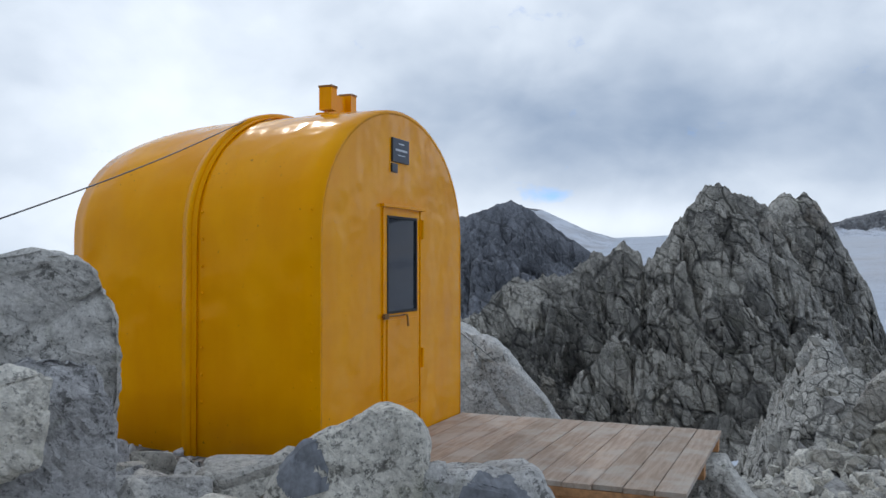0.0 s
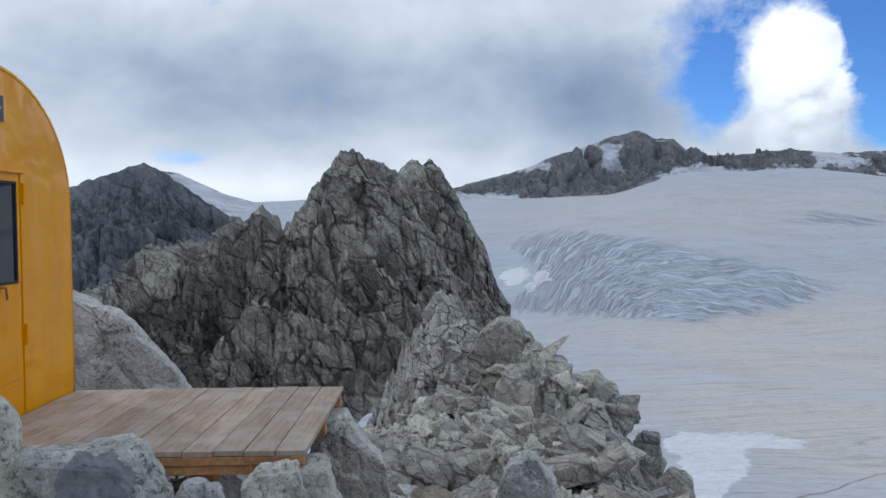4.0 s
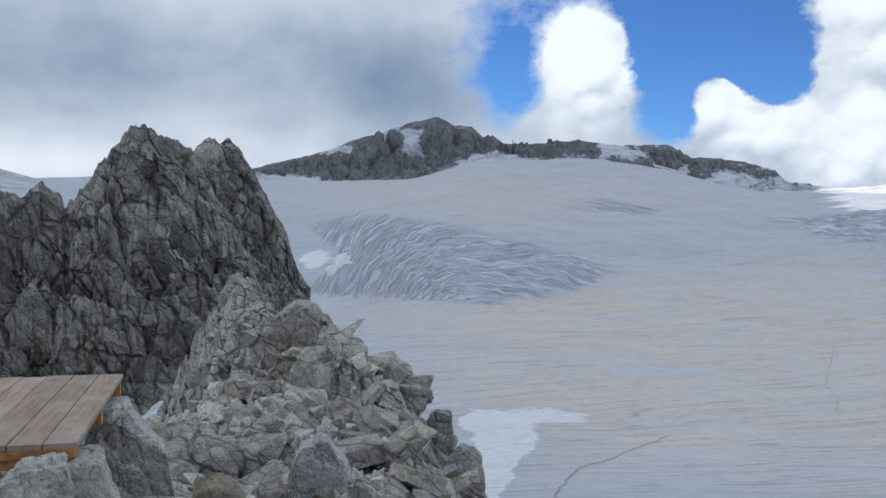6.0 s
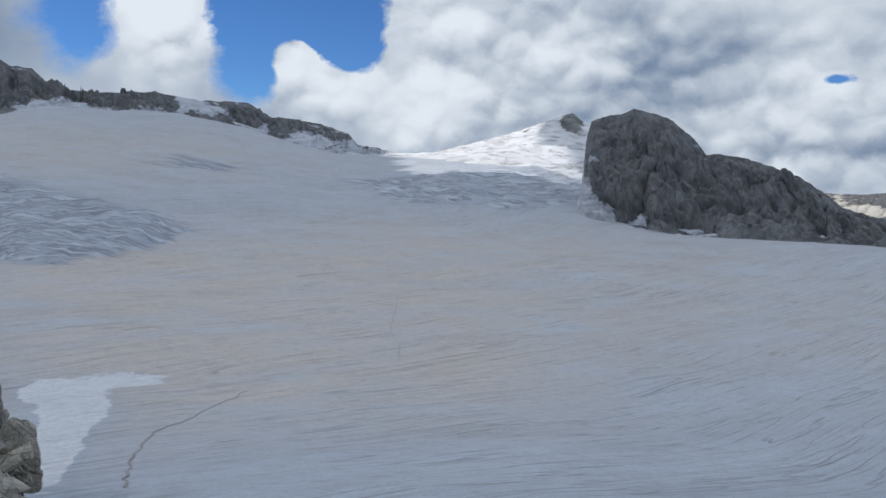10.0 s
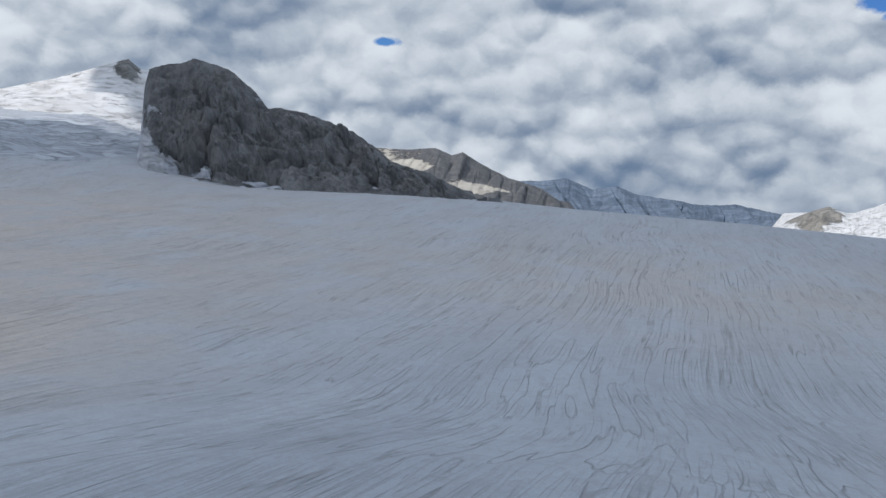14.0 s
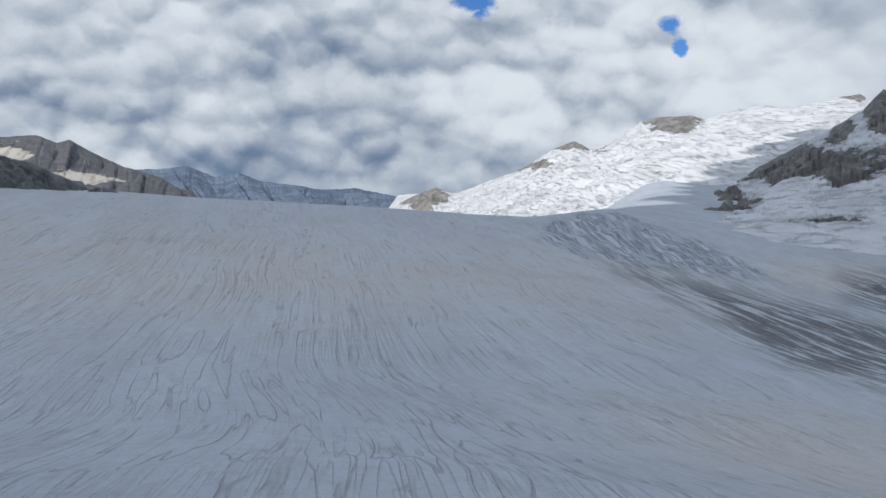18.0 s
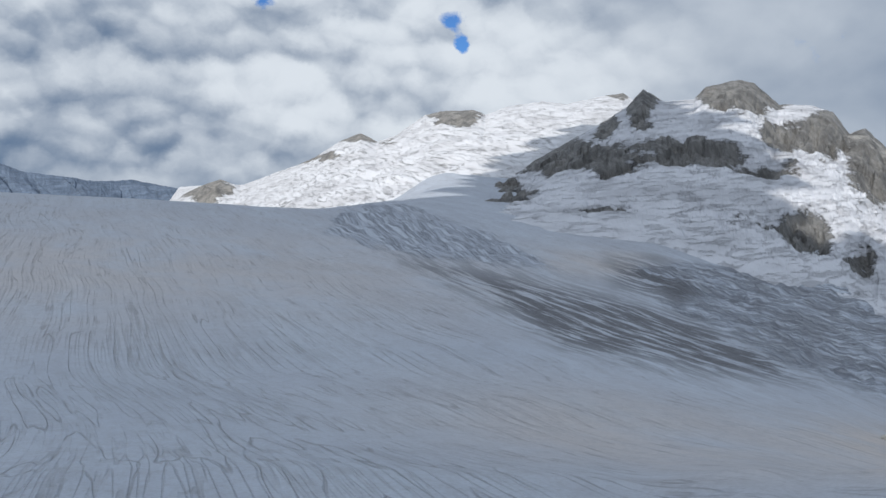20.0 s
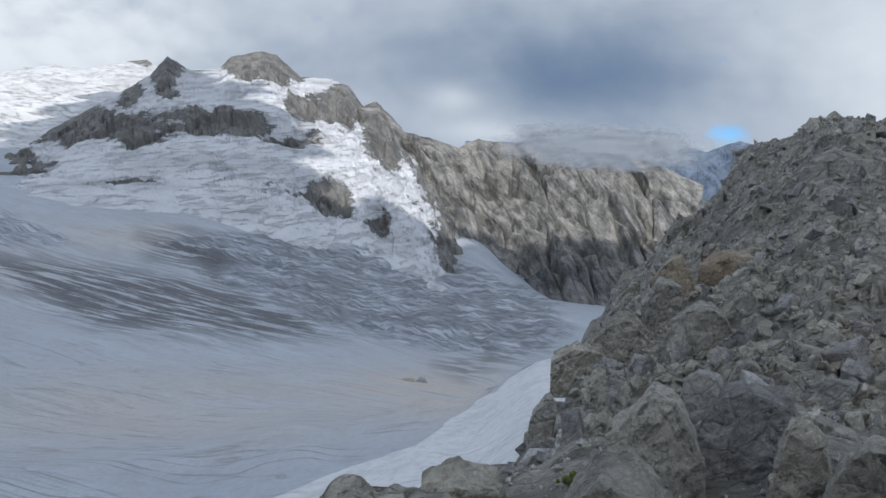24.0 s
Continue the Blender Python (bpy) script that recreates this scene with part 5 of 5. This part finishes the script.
pale = boulder("boulder", "pale granite boulder with a dark patch before the deck", -4.7, 3.8, [(-0.46, -0.5), (-0.44, 0.36), (-0.29, 0.57), (-0.09, 0.67), (0.06, 0.745), (0.2, 0.72), (0.25, 0.6), (0.265, 0.3), (0.27, -0.5)], 14, 0.36, rough=0.022)
boulder("boulder", "low granite boulder before a pale one", -9.6, 3.6, [(-0.35, -0.5), (-0.30, 0.02), (-0.1, 0.25), (0.1, 0.3), (0.3, 0.2), (0.36, -0.5)], 15, 0.3)
blotched = boulder("boulder", "speckled granite boulder with dark blotches beside the deck", 3.0, 3.75, [(-0.32, -0.6), (-0.3, 0.47), (-0.05, 0.49), (0.08, 0.42), (0.2, 0.46), (0.33, 0.24), (0.42, -0.1), (0.45, -0.6)], 16, 0.35)
inclusion(pale, -0.27, 0.48, 0.10, 0.12, 1)
inclusion(blotched, 0.02, 0.34, 0.12, 0.12, 2)
boulder("boulder", "angular granite stone under the deck edge", 8.7, 3.95, [(-0.16, -0.6), (-0.14, 0.08), (-0.02, 0.22), (0.12, 0.2), (0.17, 0.0), (0.18, -0.6)], 17, 0.18)
boulder("boulder", "pale square stone under the deck edge", 13.6, 4.3, [(-0.15, -0.6), (-0.15, 0.1), (-0.1, 0.17), (0.13, 0.17), (0.17, 0.02), (0.17, -0.6)], 18, 0.16)
boulder("rock_slab", "smooth grey granite slab behind the deck", 2.6, 12.5, [(-1.5, -2.5), (-1.4, 0.62), (-0.4, 0.55), (0.15, 0.32), (0.55, -0.05), (0.85, -0.45), (1.1, -0.85), (1.5, -2.5)], 19, 1.2, rough=0.03, category="rock")
boulder("rock_slab", "flat granite slab propping the corner of the deck", 17.6, 6.6, [(-0.3, -0.8), (-0.25, -0.1), (0.0, -0.1), (0.28, -0.42), (0.35, -0.8)], 20, 0.35, category="rock")



def lump(label, az, r, half, top, seed, mat=ROCK, low=None, name="boulder", deep=None, rough=0.045):
    """A boulder by its place, half width and top."""
    g = random.Random(seed)
    low = knoll(az, r) if low is None else low
    foot = low - 0.3
    if top - foot > 2.6 * half + 0.3:
        top = foot + 2.6 * half + 0.3
    tall = top - foot
    outline = [(-half * g.uniform(0.95, 1.1), foot), (-half, foot + tall * g.uniform(0.5, 0.75)), (-half * g.uniform(0.5, 0.7), foot + tall * g.uniform(0.82, 0.96)), (-half * g.uniform(0.0, 0.3), top),
               (half * g.uniform(0.1, 0.4), top - tall * g.uniform(0.0, 0.06)), (half * g.uniform(0.65, 0.8), foot + tall * g.uniform(0.75, 0.95)), (half, foot + tall * g.uniform(0.4, 0.7)), (half * g.uniform(0.95, 1.1), foot)]
    return boulder(name, label, az, r, outline, seed, deep or half * g.uniform(0.8, 1.1), 4, rough, mat)


# boulders of the ridge beyond the standpoint
lump("rounded lichen-speckled boulder at the brink", 152.7, 3.9, 0.30, -0.24, 41, RIDGEROCK)
lump("broad smooth pale granite boulder", 169.2, 3.8, 0.36, 0.03, 42, RIDGEROCK)
lump("dark lichen-covered granite block on the ridge", 171.6, 5.2, 0.30, 0.03, 43, RIDGEROCK)
lump("wedge of granite hanging over the snow", 164.5, 9.5, 0.22, -0.95, 44, RIDGEROCK, low=-1.8)
lump("pale split granite block", 169.0, 14.0, 0.52, -1.0, 45, RIDGEROCK)
lump("small white square granite block", 169.1, 15.0, 0.24, -0.95, 46, RIDGEROCK)
lump("rust-stained granite block of the ridge", 171.8, 19.0, 0.5, -0.5, 47, RUST)
lump("rust-stained cracked granite slab", 175.0, 17.0, 0.55, -0.15, 48, RUST)
lump("dark rounded boulder among gravel", 180.2, 5.0, 0.18, 0.04, 49, RIDGEROCK)
lump("grey granite boulder among gravel", 184.0, 4.6, 0.2, 0.08, 50, RIDGEROCK)
lump("smooth brownish granite bedrock hump", 177.0, 5.7, 0.34, -0.02, 51, RIDGEROCK)
lump("grey granite block beside a dark one", 174.1, 7.5, 0.22, -0.33, 52, RIDGEROCK)
lump("low mossy granite boulder at the brink", 159.5, 5.2, 0.30, -0.6, 53, RIDGEROCK)
lump("small dark granite block among stones", 176.6, 9.0, 0.18, -0.5, 54, RIDGEROCK)
lump("pale granite block on the ridge", 173.6, 12.0, 0.42, -0.45, 55, RIDGEROCK)
lump("tall smooth granite slab of the ridge", 177.5, 22.0, 0.8, 0.3, 56, RIDGEROCK)
lump("angular granite block of the ridge", 171.2, 15.0, 0.36, -0.55, 57, RIDGEROCK)
lump("low flat boulder at the brink", 156.4, 4.6, 0.28, -0.55, 58, RIDGEROCK)
lump("grey granite block above the snow", 166.4, 12.0, 0.4, -1.15, 59, RIDGEROCK)
# blocks of the crag beyond the deck
lump("broad pale granite block on the crag", 27.1, 22.0, 1.0, -1.0, 61, BLOCKROCK)
lump("leaning granite flake of the crag", 33.3, 16.0, 0.6, -1.85, 62, BLOCKROCK)
lump("pale flat-topped granite stone", 28.9, 9.0, 0.3, -1.0, 63)
lump("rust-streaked boulder in the gravel", 23.4, 5.3, 0.2, -0.22, 64, RUST)
lump("smooth grey granite flake", 31.5, 14.0, 0.3, -1.85, 65, BLOCKROCK)
lump("granite block at the brink of the crag", 36.0, 17.0, 0.34, -2.35, 66, BLOCKROCK)
lump("granite beak jutting over the snow", 37.9, 15.0, 0.36, -2.42, 67, BLOCKROCK)
lump("square granite block of the crag", 26.7, 18.0, 0.5, -1.2, 68, BLOCKROCK)
lump("cleft granite block of the crag", 28.9, 16.0, 0.36, -1.3, 69, BLOCKROCK)
lump("long granite flake of the crag", 33.5, 14.0, 0.36, -1.9, 70, BLOCKROCK)
lump("weathered boulder beside the deck corner", 15.6, 5.3, 0.24, 0.0, 71)
lump("grey granite stone under the deck corner", 16.4, 6.7, 0.22, -0.1, 72)
for az, r, spread, count in ((167.6, 5.6, 0.07, 60), (161.5, 5.4, 0.09, 70), (22.3, 11.6, 0.22, 160), (23.4, 12.4, 0.16, 120)):
    tuft = bmesh.new()
    for _ in range(count):
        bmesh.ops.create_icosphere(tuft, subdivisions=1, radius=random.uniform(0.012, 0.03) * (1.0 + spread), matrix=Matrix.Translation((random.gauss(0, spread), random.gauss(0, 0.7 * spread), random.uniform(-0.01, 0.02))))
    moss = part("moss_cushion", tuft, MOSS)
    moss.location = spot(az, r, 0.03)
    tagged(moss, "yellow-green cushion of moss between stones", "moss", kind="stuff")

# stones along the foot of the hut: azimuth, distance, size
rng = random.Random(5)
for az, r, sx, sy, sz in ((-19.2, 4.6, .20, .2, .15), (-18.0, 4.1, .26, .22, .2), (-16.4, 4.5, .17, .15, .13), (-15.0, 4.9, .15, .15, .14), (-13.8, 4.3, .22, .2, .16), (-21.5, 3.8, .22, .2, .13), (-12.0, 4.9, .12, .14, .1),
                          (-11.6, 4.2, .16, .15, .15), (-20.6, 5.0, .18, .18, .13), (-17.2, 5.2, .2, .16, .14), (-23.5, 3.4, .25, .2, .14), (-15.4, 3.7, .16, .2, .12), (0.0, 3.4, .14, .14, .1), (6.0, 3.7, .12, .12, .12),
                          (10.6, 4.2, .1, .1, .08), (11.4, 3.9, .13, .12, .1), (15.4, 4.0, .16, .15, .11), (17.5, 4.6, .18, .2, .13), (12.4, 4.7, .14, .15, .16), (18.6, 5.4, .25, .25, .2), (20.0, 5.9, .3, .3, .24), (16.6, 5.6, .2, .2, .2)):
    place(rng.choice(STONES), "stone", "grey granite stone lying among others", compass(az, r, knoll(az, r) + sz * 0.45), (sx, sy, sz), (rng.uniform(-25, 25), rng.uniform(-25, 25), rng.uniform(0, 360)), "stones by the hut", "stone")


def scatter(count, seed, meshes, name, label, group, category, azs, radii, sizes, sink=0.2, lean=(0, 0), flat=0.6, accept=None):
    """Blocks strewn over the ground as things of their own."""
    g = random.Random(seed)
    made = 0
    while made < count:
        az, u = g.uniform(*azs), g.random()
        r = radii[0] * (radii[1] / radii[0]) ** u
        if accept and not accept(az, r):
            continue
        s = sizes[0] * (sizes[1] / sizes[0]) ** (g.random() ** 1.8) * (0.45 + 0.55 * min(1.6, r / radii[1] * 1.6))
        size = (s * g.uniform(0.7, 1.4), s * g.uniform(0.6, 1.1), s * flat * g.uniform(0.6, 1.3))
        place(g.choice(meshes), name, label, spot(az, r, size[2] * (0.5 - sink)), size, (lean[0] + g.uniform(-20, 20), lean[1] + g.uniform(-22, 22), g.uniform(-35, 35) + (180 if g.random() < 0.5 else 0)), group, category)
        made += 1


scatter(46, 24, STONES, "stone", "grey granite stone at the foot of the hut", "stones by the hut", "stone", (-28, -8), (3.3, 5.0), (0.08, 0.24), -0.1, (0, 0), 0.75)
scatter(30, 25, STONES, "stone", "pale granite stone in the gravel", "stones in the gravel", "stone", (6, 32), (3.6, 9.0), (0.06, 0.2), -0.05, (0, 0), 0.7)
scatter(34, 26, STONES, "stone", "granite stone among the ridge boulders", "stones on the ridge", "stone", (160, 186), (4.2, 10.0), (0.08, 0.24), -0.05, (0, 0), 0.7)


def on_crag(az, r):
    return r > interp([(17, 13), (27, 11), (31, 8)], az) and r < interp([(17, 30), (23, 52), (29, 30), (33, 24), (36, 19), (39, 15)], az) and knoll(az, r) > -6


scatter(90, 21, BLOCKS, "rock_block", "cleft grey granite block of the crag", "blocks of the crag", "rock", (18, 39), (8, 48), (0.14, 0.55), 0.42, (5, 22), 0.5, on_crag)
scatter(45, 22, BLOCKS, "rock_block", "long tilted granite flake of the crag", "flakes of the crag", "rock", (29, 39.5), (10, 24), (0.25, 0.65), 0.35, (5, 28), 0.3, on_crag)


def on_ridge(az, r):
    return r > interp([(150, 4), (158, 6), (165, 10), (186, 10)], az) * 0.7 and r < interp([(150, 7), (158, 7.5), (161, 9), (164, 12), (167, 24), (169, 60), (186, 60)], az)


scatter(130, 23, RIDGEBLOCKS, "rock_block", "cleft grey-brown granite block of the ridge", "blocks of the ridge", "rock", (150, 185), (6, 55), (0.10, 0.40), 0.3, (-10, -25), 0.6, on_ridge)


def strewn(name, label, count, seed, azs, radii, sizes, accept=None, mat=None, meshes=None):
    """Uncountable small stones in one mesh."""
    g = random.Random(seed)
    shapes = []
    for me in meshes or PEBBLES:
        shapes.append((np.array([v.co[:] for v in me.vertices]), [tuple(p.vertices) for p in me.polygons]))
    verts, faces, total, made = [], [], 0, 0
    while made < count:
        az = g.uniform(*azs)
        r = radii[0] * (radii[1] / radii[0]) ** g.random()
        if accept and not accept(az, r):
            continue
        co, fs = g.choice(shapes)
        s = sizes[0] * (sizes[1] / sizes[0]) ** (g.random() ** 2.2) * (0.6 + 0.4 * r / radii[1])
        rot = np.array(Euler((g.uniform(0, 6), g.uniform(0, 6), g.uniform(0, 6))).to_matrix())
        at = spot(az, r, s * 0.25)
        verts.extend(map(tuple, (co * np.array((s, s * g.uniform(0.6, 1.0), s * g.uniform(0.4, 0.8)))) @ rot.T + np.array(at)))
        faces.extend(tuple(i + total for i in f) for f in fs)
        total += len(co)
        made += 1
    me = bpy.data.meshes.new(name)
    me.from_pydata(verts, [], faces)
    me.materials.append(mat or ROCK)
    return tagged(new(name, me), label, "gravel", kind="stuff")


strewn("gravel", "loose grey gravel and small stones on the ground", 2600, 31, (-30, 36), (2.5, 11), (0.012, 0.07))
strewn("gravel", "loose gravel and small stones among boulders", 1500, 32, (148, 185), (2.5, 9), (0.012, 0.07))
strewn("rubble", "rubble of angular granite blocks on the ridge", 520, 35, (160, 186), (8, 56), (0.09, 0.34), on_ridge, RIDGEROCK, RIDGEBLOCKS[:4])
strewn("rubble", "rubble of angular granite blocks on the crag", 90, 36, (18, 39), (8, 48), (0.12, 0.5), on_crag, BLOCKROCK, BLOCKS[:4])
strewn("scree", "scree of broken grey stones on the slope", 6500, 33, (166, 186), (8, 50), (0.04, 0.2), on_ridge, RIDGEROCK)
strewn("scree", "broken stones lying between crag blocks", 1100, 34, (17, 33), (8, 22), (0.04, 0.25), on_crag)


# ---- marks on the glacier ----


def draped(name, label, rows, half, mat):
    """A narrow strip laid on the glacier through rows of azimuth and distance."""
    pts = []
    dense = []
    for (a0, r0), (a1, r1) in zip(rows, rows[1:]):
        dense += [(a0 + (a1 - a0) * i / 10, r0 + (r1 - r0) * i / 10) for i in range(10)]
    for n, (a, r) in enumerate(dense):
        p = compass(a, r)
        q = compass(*dense[min(n + 1, len(dense) - 1)]) - compass(*dense[max(n - 1, 0)])
        side = Vector((q.y, -q.x, 0)).normalized() * half * random.uniform(0.5, 1.3)
        sway = side.normalized() * 1.2 * fbm(p * 0.15, 3)
        for c in (p + sway - side, p + sway + side):
            pts.append((c.x, c.y, glacier_surface(c) + 0.12))
    return tagged(grid_object(name, pts, 2, mat), label, "crack", kind="structure")


def glacier_surface(p):
    az, r = math.degrees(math.atan2(p.x, p.y)), math.hypot(p.x, p.y)
    return ice_height(az, r) + 3.0 * fbm(Vector((p.x, p.y, 0)) * 0.006, 4) * min(1.0, r / 300)


SLUSH = plain("dirty_meltwater", (0.36, 0.325, 0.30), 0.6, vary=0.3, unit=2.0)
draped("melt_crack", "thin dark winding melt crack in the snow", [(42.8, 123), (43.1, 160), (44.4, 193), (46.3, 213), (48.7, 252), (50.1, 275)], 0.2, SLUSH)
draped("footpath", "faint trodden track across the snow", [(59.8, 329), (59.7, 365), (59.1, 392), (59.4, 463), (59.5, 563)], 0.10, SLUSH)
for az, r, half, seed in ((155.2, 302, 2.6, 81), (156.1, 306, 1.9, 82)):
    at = compass(az, r)
    lump("dark rock slab lying on the snow", az, r, half, glacier_surface(at) + 1.6, seed, low=glacier_surface(at) - 1.0)
